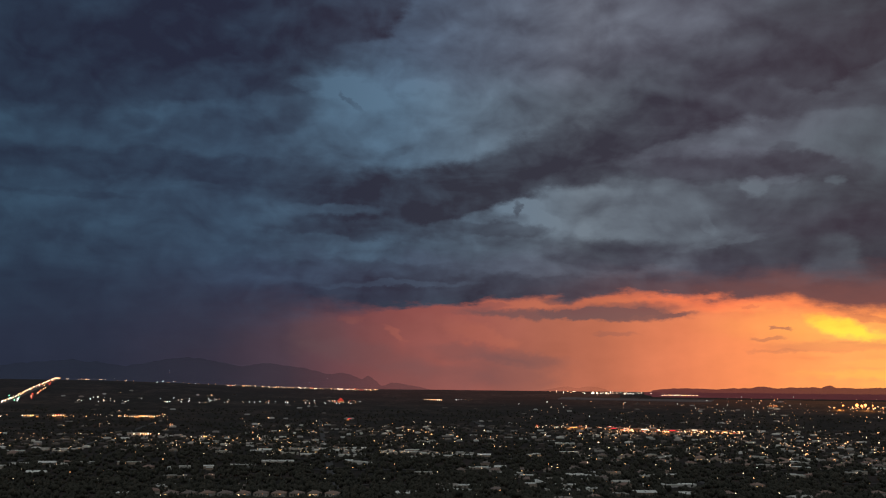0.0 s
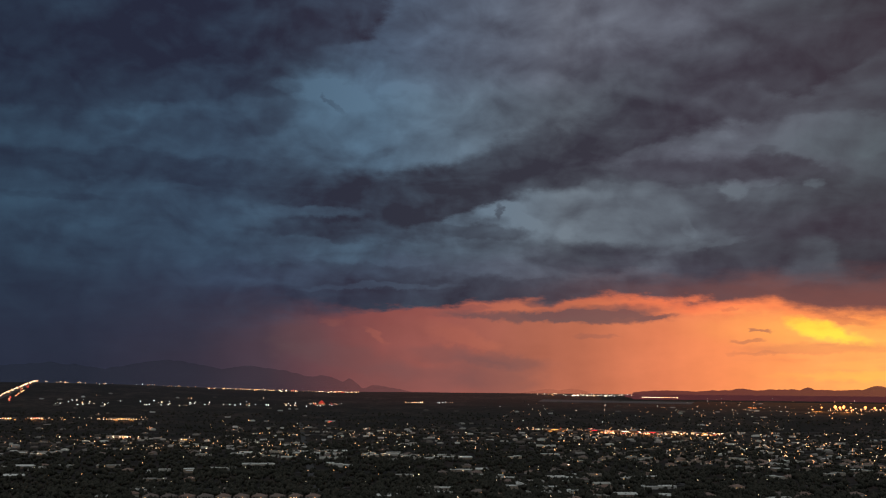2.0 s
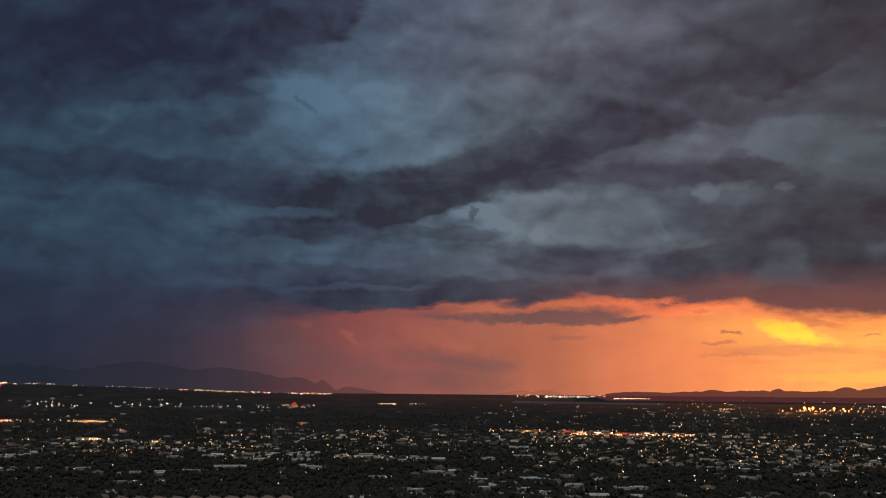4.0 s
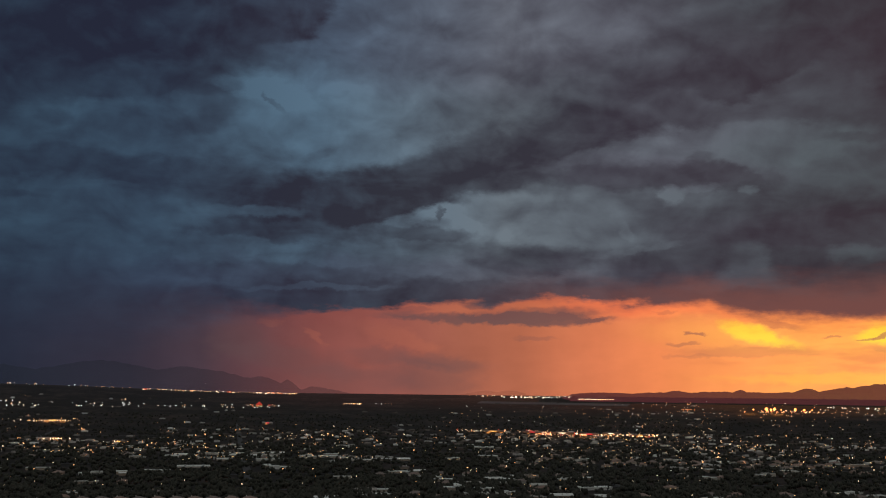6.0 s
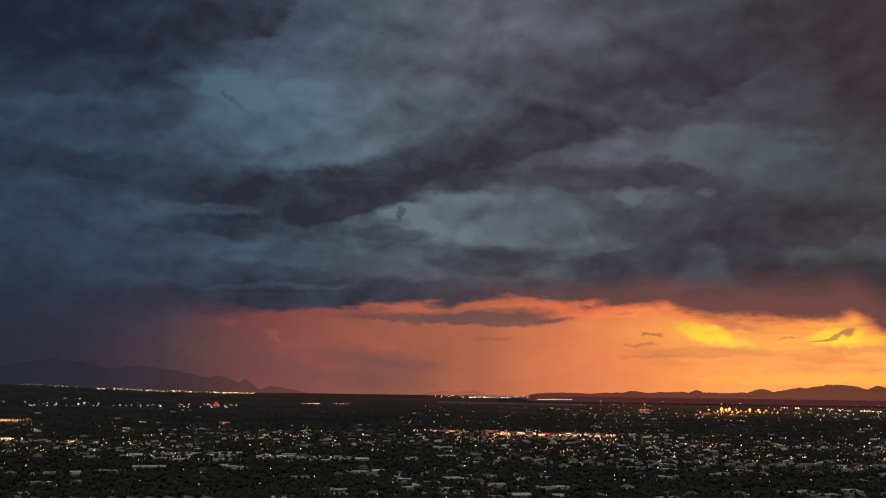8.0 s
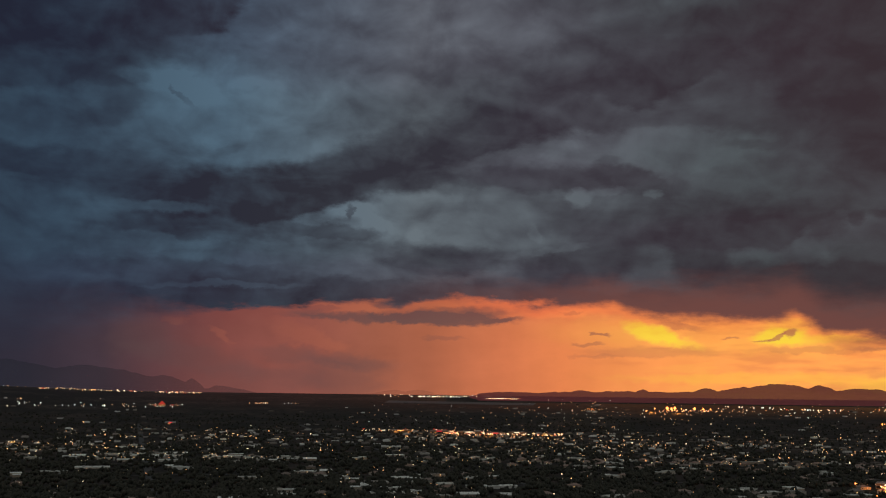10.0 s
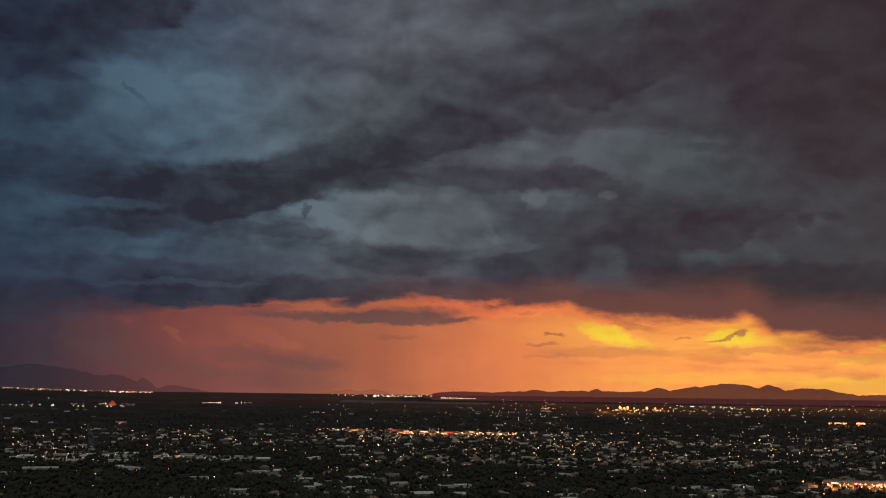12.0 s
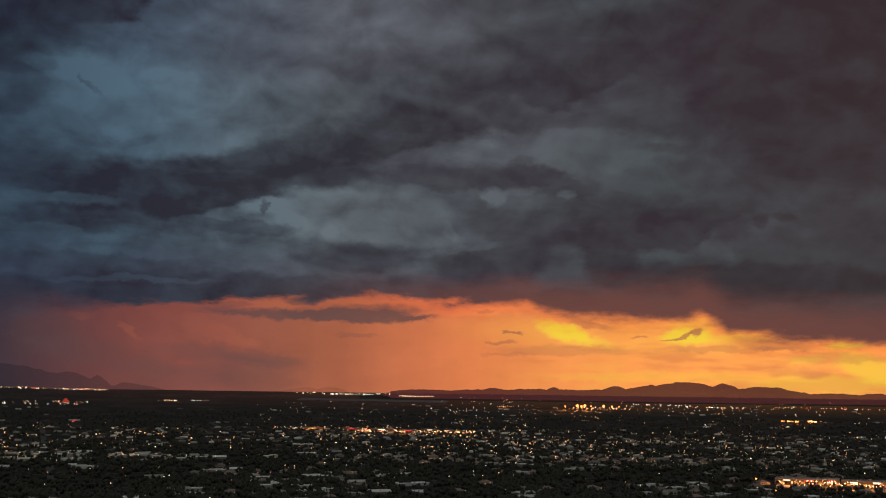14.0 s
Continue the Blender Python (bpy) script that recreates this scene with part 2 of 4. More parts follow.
deck_colour = W.mix(W.math("ADD", rose, 0.0, clamp=True), deck_colour, W.mix(1.0, deck_colour, (1.07, 0.97, 1.02), "MULTIPLY"))

# the clear band under the deck, lit from below the horizon, with veils of rain
dusk = W.ramp(u0, [(-30, (0.018, 0.026, 0.050)), (-19, (0.024, 0.028, 0.050)), (-13, (0.040, 0.034, 0.055)), (-9, (0.072, 0.045, 0.062)), (-6, (0.140, 0.058, 0.066)), (-2.4, (0.260, 0.082, 0.074)), (2.4, (0.330, 0.102, 0.080)),
                   (5.6, (0.410, 0.130, 0.084)), (9, (0.500, 0.152, 0.084)), (13.4, (0.760, 0.216, 0.096)), (16.6, (0.950, 0.276, 0.102)), (21, (1.12, 0.370, 0.110)), (30, (1.34, 0.480, 0.120)), (40, (1.34, 0.500, 0.112))], -30, 40)
veils = W.math("SUBTRACT", W.noise(W.vec("MULTIPLY", way, (57.3, 57.3, 14.0)), 0.30, 3.0, 0.5)["Fac"], 0.5)
drift = W.math("SUBTRACT", W.noise(grain, 0.35, 5.0, 0.55)["Fac"], 0.5)
k = W.math("MULTIPLY_ADD", veils, 0.26, W.math("MULTIPLY_ADD", drift, 0.30, 1.0))
band = W.mix(1.0, dusk, W.join(k, k, k), "MULTIPLY")
bars = W.noise(W.vec("MULTIPLY", way, (57.3, 57.3, 420.0)), 0.16, 5.0, 0.55)["Fac"]
band = W.mix(W.math("MULTIPLY", W.span(bars, 0.50, 0.66), W.span(u0, 14.0, 22.0, 0.0, 0.55)), band, (0.800, 0.240, 0.095))
band = W.mix(W.math("MULTIPLY", W.span(bars, 0.46, 0.34), W.span(u0, 18.0, 26.0, 0.0, 0.35)), band, (1.200, 0.560, 0.110))
fire = heap(crisp, 0.0, [
    (0.80, 21.65, 3.56, 1.47, 0.48, -15, 0.95, 0.85),
    (0.40, 22.92, 3.18, 1.43, 0.29, -16, 0.95, 1.05),
    (0.16, 24.66, 3.35, 7.24, 0.95, -2, 1.15, 1.05),
    (0.85, 28.46, 3.32, 1.29, 0.47, 4, 0.95, 0.85),
    (0.30, 28.65, 3.82, 1.22, 0.50, 5, 1.15, 1.05),
    (0.75, 36.74, 2.81, 0.95, 0.18, 2, 0.75, 0.65),
    (0.60, 37.79, 1.62, 1.64, 0.65, -18, 0.85, 0.75),
    (0.45, 34.65, 2.09, 0.97, 0.21, 8, 0.85, 0.85),
    (0.35, 35.67, 0.71, 3.93, 0.42, 0, 1.05, 0.85),
    (0.25, 27.74, 1.07, 6.73, 0.28, 0, 1.15, 1.05),
    (0.40, 30.82, 3.19, 1.80, 0.25, 0, 1.05, 0.95),
])
band = W.mix(W.math("ADD", fire, 0.0, clamp=True), band, (1.15, 0.78, 0.075))
wisps = heap(crisp, 0.0, [
    (0.85, 4.89, 4.35, 3.72, 0.26, -2, 0.75, 0.85),
    (0.95, 10.01, 4.32, 3.72, 0.35, -1, 0.65, 0.85),
    (0.80, 10.49, 4.67, 2.68, 0.35, 3, 0.75, 0.85),
    (0.55, 13.29, 4.33, 0.99, 0.16, 6, 0.75, 0.75),
    (0.60, 2.78, 4.82, 1.04, 0.16, 4, 0.75, 0.75),
    (-0.55, 4.08, 4.83, 2.43, 0.29, 0, 0.85, 0.75),
    (0.80, 18.76, 3.51, 0.64, 0.10, -6, 0.65, 0.75),
    (0.55, 18.07, 2.93, 0.76, 0.12, 0, 0.65, 0.75),
    (0.30, 18.48, 2.26, 1.31, 0.12, 0, 0.85, 0.85),
    (0.50, 23.09, 3.96, 1.21, 0.18, -9, 0.75, 0.75),
    (0.65, 6.67, 5.09, 1.09, 0.23, 0, 0.75, 0.75),
])
wisps = heap(crisp, wisps, [
    (0.38, 21.80, 2.50, 3.67, 0.29, 0, 0.60, 0.95),
    (0.60, 25.86, 3.29, 0.47, 0.08, 0, 0.65, 0.75),
    (0.90, 28.95, 3.60, 0.40, 0.22, 20, 0.75, 0.85),
    (0.80, 28.24, 3.29, 0.46, 0.11, 25, 0.65, 0.75),
    (0.70, 27.47, 3.13, 0.46, 0.07, 10, 0.65, 0.75),
    (0.42, 30.50, 2.61, 3.30, 0.16, 0, 0.75, 0.95),
    (0.50, 33.03, 2.85, 2.19, 0.28, -5, 0.75, 0.85),
    (0.40, 36.29, 2.12, 2.51, 0.27, 0, 0.85, 0.85),
    (0.45, 17.12, 4.68, 0.59, 0.10, 0, 0.75, 0.75),
    (0.30, 9.84, 3.22, 1.10, 0.13, 0, 0.75, 0.85),
    (0.30, 34.28, 1.36, 1.72, 0.27, 0, 0.95, 0.95),
])
wisps = heap(bent, wisps, [
    (-0.45, -5.65, 4.04, 0.84, 0.19, 0, 0.85, 0.85),
    (-0.50, -2.73, 3.18, 0.71, 0.26, -30, 0.85, 0.75),
    (-0.35, 2.30, 2.98, 2.11, 0.58, -22, 1.05, 0.85),
    (0.35, 2.95, 2.02, 4.03, 0.42, -5, 0.95, 0.75),
    (0.45, 3.92, 0.93, 2.41, 1.22, 0, 1.15, 1.15),
    (0.30, -3.83, 1.81, 3.87, 0.71, -8, 1.15, 0.85),
    (-0.35, 9.55, 5.15, 1.90, 0.29, 0, 0.95, 0.75),
    (-0.40, 12.53, 5.19, 1.06, 0.32, 0, 0.85, 0.75),
    (0.30, -0.59, 0.70, 3.23, 0.83, 0, 1.15, 1.15),
    (0.25, -7.08, 3.11, 1.60, 1.28, 0, 1.15, 1.05),
    (-0.35, 16.49, 4.65, 2.69, 0.28, 0, 1.15, 0.85),
])
scrap = W.mix(W.span(u0, 12.0, 20.0, 0.18, 0.40), (0.130, 0.080, 0.085), dusk)
lit = W.mix(1.0, dusk, (1.45, 1.35, 1.10), "MULTIPLY")
band = W.mix(W.math("ADD", wisps, 0.0, clamp=True), band, scrap)
band = W.mix(W.math("MULTIPLY", wisps, -1.0, clamp=True), band, lit)

# the ragged lower edge of the deck, rosy where the glow catches it, and the paler sky overhead and behind
brim = W.math("MULTIPLY", W.ramp(u0, [(-30, (0.533,) * 3), (-12.8, (0.605,) * 3), (-8.4, (0.697,) * 3), (-5.8, (0.737,) * 3), (-2.6, (0.778,) * 3), (1, (0.802,) * 3), (2.6, (0.863,) * 3), (5.9, (0.882,) * 3), (7.2, (0.860,) * 3), (9.1, (0.912,) * 3), (12.8, (0.902,) * 3), (14.4, (0.862,) * 3), (17.4, (0.875,) * 3), (19.5, (0.863,) * 3), (20.6, (0.780,) * 3), (22.3, (0.742,) * 3), (26.2, (0.702,) * 3), (29.3, (0.730,) * 3), (30.8, (0.583,) * 3), (33.8, (0.520,) * 3), (38.5, (0.470,) * 3)], -30, 40), 6.0)
shreds = W.math("SUBTRACT", W.noise(W.vec("MULTIPLY", way, (57.3, 57.3, 200.0)), 0.35, 6.0, 0.6)["Fac"], 0.5)
ragged = W.math("MULTIPLY_ADD", shreds, 1.5, W.math("MULTIPLY_ADD", fy, 0.5, v0))
under = W.math("SUBTRACT", ragged, brim)
blush = W.math("MULTIPLY", W.span(under, W.span(u0, 16.0, 26.0, 1.9, 3.1), W.span(u0, 16.0, 26.0, 0.1, 0.7)), W.span(u0, 2.0, 24.0, 0.0, 0.95))
deck_colour = W.mix(blush, deck_colour, (0.190, 0.074, 0.066))
flush = W.math("MULTIPLY", W.span(under, -1.3, -0.05), W.span(u0, 4.0, 16.0, 0.2, 0.75))
band = W.mix(flush, band, W.mix(1.0, band, (0.86, 0.62, 0.75), "MULTIPLY"))
cover = W.span(under, W.math("ADD", W.span(u0, -16.0, -2.0, -2.6, -0.22), W.span(u0, 14.0, 22.0, 0.0, -0.22)), W.math("ADD", W.span(u0, -16.0, -2.0, 4.0, 0.22), W.span(u0, 14.0, 22.0, 0.0, 0.25)))
view_sky = W.mix(cover, band, deck_colour)
wide = W.math("MAXIMUM", W.span(v0, 24.0, 50.0), W.span(W.math("ABSOLUTE", W.math("SUBTRACT", u0, 8.0)), 48.0, 90.0))
back_sky = W.ramp(W.math("ADD", rolls, 0.5), [(0.3, (0.17, 0.18, 0.185)), (0.7, (0.32, 0.325, 0.315))])
back = W.node("ShaderNodeBackground")
W.put(back.inputs["Color"], W.mix(wide, view_sky, back_sky))
back.inputs["Strength"].default_value = 1.0
W.put(W.node("ShaderNodeOutputWorld").inputs["Surface"], back.outputs[0])

# ---- materials ----


def material(name):
    m = bpy.data.materials.new(name)
    m.use_nodes = True
    m.node_tree.nodes.clear()
    return m, Net(m.node_tree)


def finish(n, colour, rough=0.8, bump=None, depth=0.1, metal=0.0, sheen=0.5):
    b = n.node("ShaderNodeBsdfPrincipled")
    b.inputs["Specular IOR Level"].default_value = sheen
    n.put(b.inputs["Base Color"], colour)
    n.put(b.inputs["Roughness"], rough)
    b.inputs["Metallic"].default_value = metal
    if bump is not None:
        k = n.node("ShaderNodeBump")
        k.inputs["Distance"].default_value = depth
        k.inputs["Strength"].default_value = 0.6
        n.put(k.inputs["Height"], bump)
        n.put(b.inputs["Normal"], k.outputs[0])
    n.put(n.node("ShaderNodeOutputMaterial").inputs["Surface"], b.outputs[0])
    return b


def place(n):
    return n.node("ShaderNodeNewGeometry").outputs["Position"]


def veiled(m, n, b, haze_mix):
    """Haze put into a material: it is part see-through, so the sky behind shows."""
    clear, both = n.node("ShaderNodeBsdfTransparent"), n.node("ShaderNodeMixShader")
    n.put(both.inputs[0], haze_mix)
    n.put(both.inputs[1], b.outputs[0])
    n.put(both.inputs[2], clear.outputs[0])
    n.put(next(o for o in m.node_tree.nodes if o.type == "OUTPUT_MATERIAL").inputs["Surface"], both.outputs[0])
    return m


def earth_material():
    m, n = material("desert_scrub")
    p = place(n)
    big = n.noise(p, 0.006, 5.0, 0.6)["Fac"]
    mid = n.noise(p, 0.05, 5.0, 0.6)["Fac"]
    small = n.noise(p, 0.4, 4.0, 0.6)["Fac"]
    soil = n.mix(mid, (0.036, 0.030, 0.030), (0.092, 0.070, 0.064))
    scrub = n.mix(small, (0.021, 0.021, 0.021), (0.040, 0.037, 0.034))
    f = n.span(n.math("ADD", n.math("MULTIPLY", big, 0.6), n.math("MULTIPLY", mid, 0.5)), 0.50, 0.68)
    b = finish(n, n.mix(f, scrub, soil), 0.95, small, 0.4, sheen=0.08)
    # haze put into the far ground: its see-through share grows with distance
    haze_share = n.span(n.vec("LENGTH", n.vec("MULTIPLY", p, (1.0, 1.0, 0.0))), 3500.0, 4900.0, 0.0, 0.06)
    return veiled(m, n, b, haze_share)


def mixed_material(name, stops, rough=0.8, by_island=False, grain=0.6, amount=0.25):
    """A palette spread over the pieces, with stains at two sizes."""
    m, n = material(name)
    if by_island:
        pick = n.node("ShaderNodeNewGeometry").outputs["Random Per Island"]
    else:
        pick = n.node("ShaderNodeObjectInfo").outputs["Random"]
    base = n.ramp(pick, stops)
    p = place(n)
    stain = n.noise(p, grain, 5.0, 0.6)["Fac"]
    patch = n.noise(p, grain * 0.15, 3.0, 0.5)["Fac"]
    k = n.math("MULTIPLY_ADD", n.math("ADD", stain, patch), amount, 1.0 - amount)
    finish(n, n.mix(1.0, base, n.join(k, k, k), "MULTIPLY"), rough, stain, 0.03)
    return m


def plain_material(name, colour, rough=0.7, grain=2.0, amount=0.3, metal=0.0):
    return mixed_material(name, [(0.0, colour), (1.0, tuple(c * 0.85 for c in colour))], rough, False, grain, amount)


def glow_material(name, colour, strength):
    m, n = material(name)
    e = n.node("ShaderNodeEmission")
    e.inputs["Color"].default_value = (*colour, 1)
    e.inputs["Strength"].default_value = strength
    n.put(n.node("ShaderNodeOutputMaterial").inputs["Surface"], e.outputs[0])
    m.cycles.emission_sampling = "NONE"
    return m


def far_rock_material(name, colour, haze_mix):
    """Far rock with haze put into its material, as the share that is see-through."""
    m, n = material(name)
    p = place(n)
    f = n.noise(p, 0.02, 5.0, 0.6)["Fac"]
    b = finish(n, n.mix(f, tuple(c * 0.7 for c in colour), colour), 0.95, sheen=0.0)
    return veiled(m, n, b, haze_mix)


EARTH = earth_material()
ASPHALT = plain_material("asphalt", (0.05, 0.05, 0.052), 0.85, 0.5)
STUCCO = mixed_material("stucco", [(0.0, (0.62, 0.60, 0.56)), (0.3, (0.42, 0.34, 0.27)), (0.55, (0.30, 0.22, 0.17)), (0.8, (0.52, 0.48, 0.42)), (1.0, (0.66, 0.65, 0.63))], 0.9)
ROOF_WHITE = mixed_material("white_roof_coating", [(0.0, (0.84, 0.86, 0.84)), (0.45, (0.74, 0.76, 0.74)), (0.75, (0.50, 0.50, 0.47)), (1.0, (0.28, 0.24, 0.21))], 0.7)
ROOF_GREY = mixed_material("grey_roof_membrane", [(0.0, (0.26, 0.24, 0.24)), (0.5, (0.20, 0.18, 0.18)), (1.0, (0.32, 0.30, 0.29))], 0.8)
ROOF_TILE = mixed_material("roof_tile", [(0.0, (0.24, 0.16, 0.13)), (0.5, (0.30, 0.21, 0.18)), (1.0, (0.19, 0.16, 0.15))], 0.85)
FAR_HOUSE = mixed_material("far_house", [(0.0, (0.07, 0.055, 0.05)), (0.4, (0.11, 0.09, 0.08)), (0.66, (0.20, 0.17, 0.15)), (0.82, (0.50, 0.48, 0.46)), (1.0, (0.80, 0.81, 0.79))], 0.8, True)
FAR_TREE = mixed_material("far_foliage", [(0.0, (0.028, 0.030, 0.023)), (0.5, (0.038, 0.039, 0.029)), (1.0, (0.054, 0.049, 0.037))], 0.95, True, 1.5)
LEAF = mixed_material("leaf", [(0.0, (0.028, 0.031, 0.022)), (0.5, (0.038, 0.039, 0.028)), (1.0, (0.054, 0.049, 0.036))], 0.8, True, 1.5)
BARK = plain_material("bark", (0.09, 0.065, 0.045), 0.9, 4.0)
GLASS = plain_material("dark_window", (0.03, 0.035, 0.04), 0.15, 3.0)
DOOR = plain_material("painted_door", (0.20, 0.15, 0.11), 0.6)
METAL = plain_material("galvanised_metal", (0.35, 0.36, 0.37), 0.45, 5.0)
AMBER = glow_material("amber_lamp", (1.0, 0.44, 0.18), 5.5)
WARM = glow_material("warm_lamp", (1.0, 0.70, 0.46), 5.5)
COOL = glow_material("white_lamp", (0.88, 0.95, 0.88), 4.2)
FLOOD = glow_material("flood_lamp", (1.0, 0.30, 0.075), 5.5)
FAINT = glow_material("faint_amber_lamp", (1.0, 0.50, 0.26), 1.9)
RED = glow_material("red_lamp", (1.0, 0.08, 0.05), 2.5)
GREEN = glow_material("green_lamp", (0.25, 1.0, 0.55), 2.5)
# the last number is the haze put into the rock, as see-through share
ROCK_WEST = far_rock_material("haze_mixed_rock", (0.08, 0.10, 0.14), 0.58)
ROCK_MID = far_rock_material("rose_haze_mixed_rock", (0.14, 0.10, 0.11), 0.84)
ROCK_EAST = far_rock_material("red_haze_mixed_rock", (0.42, 0.12, 0.14), 0.08)

# ---- the land ----
TURN = radians(7.5)  # the street grid is turned this far to the left


def smooth(x, a, b):
    x = min(1.0, max(0.0, (x - a) / (b - a)))
    return x * x * (3 - 2 * x)


def rise(x, y):
    """The land: a level valley floor that climbs gently to a far rim, higher in the south-west."""
    r = math.hypot(x, y)
    az = math.degrees(math.atan2(x, y))
    z = 109.0 * max(0.0, min(1.0, (r - 2200.0) / 2650.0)) ** 1.5
    return z + 28.0 * smooth(-az, 4, 21) * smooth(180 + az, 0, 60) * smooth(r, 3600, 4750)


def mesh_object(name, verts, faces, mat, parent=None):
    me = bpy.data.meshes.new(name)
    me.from_pydata(verts, [], faces)
    me.materials.append(mat)
    ob = new(name, me)
    if parent is not None:
        ob.parent = parent
    return ob


def land():
    radii = [0.0] + [150 * 1.16 ** i for i in range(12)]
    radii = [r for r in radii if r < 800] + list(np.linspace(800, 2200, 29)) + list(np.linspace(2260, 4980, 68))
    turns = 240
    verts, faces = [(0, 0, 0)], []
    for r in radii[1:]:
        for k in range(turns):
            a = 2 * math.pi * k / turns
            x, y = r * math.sin(a), r * math.cos(a)
            verts.append((x, y, rise(x, y) + (0.5 * noise.noise((x * 0.02, y * 0.02, 0)) if r < 4600 else 0)))
    for k in range(turns):
        faces.append((0, 1 + (k + 1) % turns, 1 + k))
    for i in range(len(radii) - 2):
        for k in range(turns):
            a, b = 1 + i * turns + k, 1 + i * turns + (k + 1) % turns
            faces.append((a, b, b + turns, a + turns))
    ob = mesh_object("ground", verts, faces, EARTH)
    for p in ob.data.polygons:
        p.use_smooth = True
    ob.data.update()
    return tagged(ob, "dark desert valley floor with scrub and dirt", "ground", kind="structure")


land()


def mountains(name, label, first, last, foot, crest, peaks, mat, rough=10.0, seed=0.0):
    """A range between two bearings: peaks are bearing, height in metres over the eye, half width in degrees."""
    n, rows = int((last - first) * 14), 12
    verts, faces = [], []
    for i in range(n + 1):
        az = first + (last - first) * i / n
        top = max([h * max(0.0, 1 - abs((az - c) / w) ** 1.35) for c, h, w in peaks] + [0.0])
        top += (rough * (noise.fractal((az * 1.6 + seed, seed, 0), 0.75, 2.1, 6) * 0.6 + 0.3)) * min(1.0, top / 25 + 0.15)
        edge = smooth(az, first, first + 3.5) * (1 - smooth(az, last - 3.5, last))
        for j in range(rows + 1):
            s = j / rows
            r = foot + (crest - foot) * s
            lift = s ** 1.3
            gully = 1 + 0.12 * (1 - s) * noise.fractal((az * 2.5, s * 3 + seed, 1.7), 0.8, 2.0, 4)
            x, y = r * math.sin(radians(az)), r * math.cos(radians(az))
            z = rise(x, y) - 3
            verts.append((x, y, z + max(0.0, (EYE + top * edge - z)) * lift * gully * (edge if edge < 0.5 else 1)))
    for i in range(n):
        for j in range(rows):
            a = i * (rows + 1) + j
            faces.append((a, a + 1, a + rows + 2, a + rows + 1))
    ob = mesh_object(name, verts, faces, mat)
    for p in ob.data.polygons:
        p.use_smooth = True
    return tagged(ob, label, "mountains")


mountains("mountain_range", "blue-grey desert mountains, paled by rain haze put into the material", -40, 2.5, 4830, 4960,
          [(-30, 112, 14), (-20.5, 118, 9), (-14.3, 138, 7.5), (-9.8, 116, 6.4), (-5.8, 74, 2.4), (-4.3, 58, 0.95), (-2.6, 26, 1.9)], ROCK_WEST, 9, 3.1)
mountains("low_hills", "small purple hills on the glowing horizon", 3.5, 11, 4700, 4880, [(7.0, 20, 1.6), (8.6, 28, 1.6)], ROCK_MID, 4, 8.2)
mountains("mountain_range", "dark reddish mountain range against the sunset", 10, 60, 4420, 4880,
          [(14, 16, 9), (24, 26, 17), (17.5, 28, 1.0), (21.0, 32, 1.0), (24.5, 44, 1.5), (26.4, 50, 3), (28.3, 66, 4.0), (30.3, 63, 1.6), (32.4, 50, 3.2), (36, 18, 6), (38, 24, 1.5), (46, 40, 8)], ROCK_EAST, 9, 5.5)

# ---- things: helpers ----


def part(name, bm, mat, parent, label=""):
    me = bpy.data.meshes.new(name)
    bm.to_mesh(me)
    bm.free()
    me.materials.append(mat)
    ob = new(name, me)
    ob.parent = parent
    return tagged(ob, label)


def box(bm, x0, x1, y0, y1, z0, z1, top=1.0):
    """A block; top below 1 draws the upper face in."""
    cx, cy = (x0 + x1) / 2, (y0 + y1) / 2
    vs = []
    for z, k in ((z0, 1.0), (z1, top)):
        vs += [bm.verts.new((cx + (x - cx) * k, cy + (y - cy) * k, z)) for x, y in ((x0, y0), (x1, y0), (x1, y1), (x0, y1))]
    for f in ((0, 3, 2, 1), (4, 5, 6, 7), (0, 1, 5, 4), (1, 2, 6, 5), (2, 3, 7, 6), (3, 0, 4, 7)):
        bm.faces.new([vs[i] for i in f])
    return bm


def blocks(*sizes):
    bm = bmesh.new()
    for s in sizes:
        box(bm, *s)
    return bm


def parapet(x0, x1, y0, y1, z, t=0.35, up=0.55):
    """A flat roof: its deck and the low wall round it."""
    return blocks((x0, x1, y0, y1, z, z + 0.25), (x0, x1, y0, y0 + t, z + 0.25, z + up), (x0, x1, y1 - t, y1, z + 0.25, z + up),
                  (x0, x0 + t, y0 + t, y1 - t, z + 0.25, z + up), (x1 - t, x1, y0 + t, y1 - t, z + 0.25, z + up))


def ridge_roof(x0, x1, y0, y1, z, h, hip, over=0.6):
    """A pitched roof along x, with thickness and eaves; hip draws in the ends of its ridge."""
    bm = bmesh.new()
    x0, x1, y0, y1 = x0 - over, x1 + over, y0 - over, y1 + over
    ym = (y0 + y1) / 2
    low = [bm.verts.new(p) for p in ((x0, y0, z), (x1, y0, z), (x1, y1, z), (x0, y1, z))]
    eave = [bm.verts.new(p) for p in ((x0, y0, z + 0.25), (x1, y0, z + 0.25), (x1, y1, z + 0.25), (x0, y1, z + 0.25))]
    a, b = bm.verts.new((x0 + hip, ym, z + h)), bm.verts.new((x1 - hip, ym, z + h))
    bm.faces.new(low[::-1])
    for i in range(4):
        bm.faces.new((low[i], low[(i + 1) % 4], eave[(i + 1) % 4], eave[i]))
    bm.faces.new((eave[0], eave[1], b, a))
    bm.faces.new((eave[2], eave[3], a, b))
    bm.faces.new((eave[1], eave[2], b))
    bm.faces.new((eave[3], eave[0], a))
    return bm


def bulb(size):
    bm = bmesh.new()
    bmesh.ops.create_icosphere(bm, subdivisions=1, radius=size)
    return bm


def shifted(bm, x, y, z):
    bmesh.ops.translate(bm, verts=bm.verts, vec=(x, y, z))
    return bm


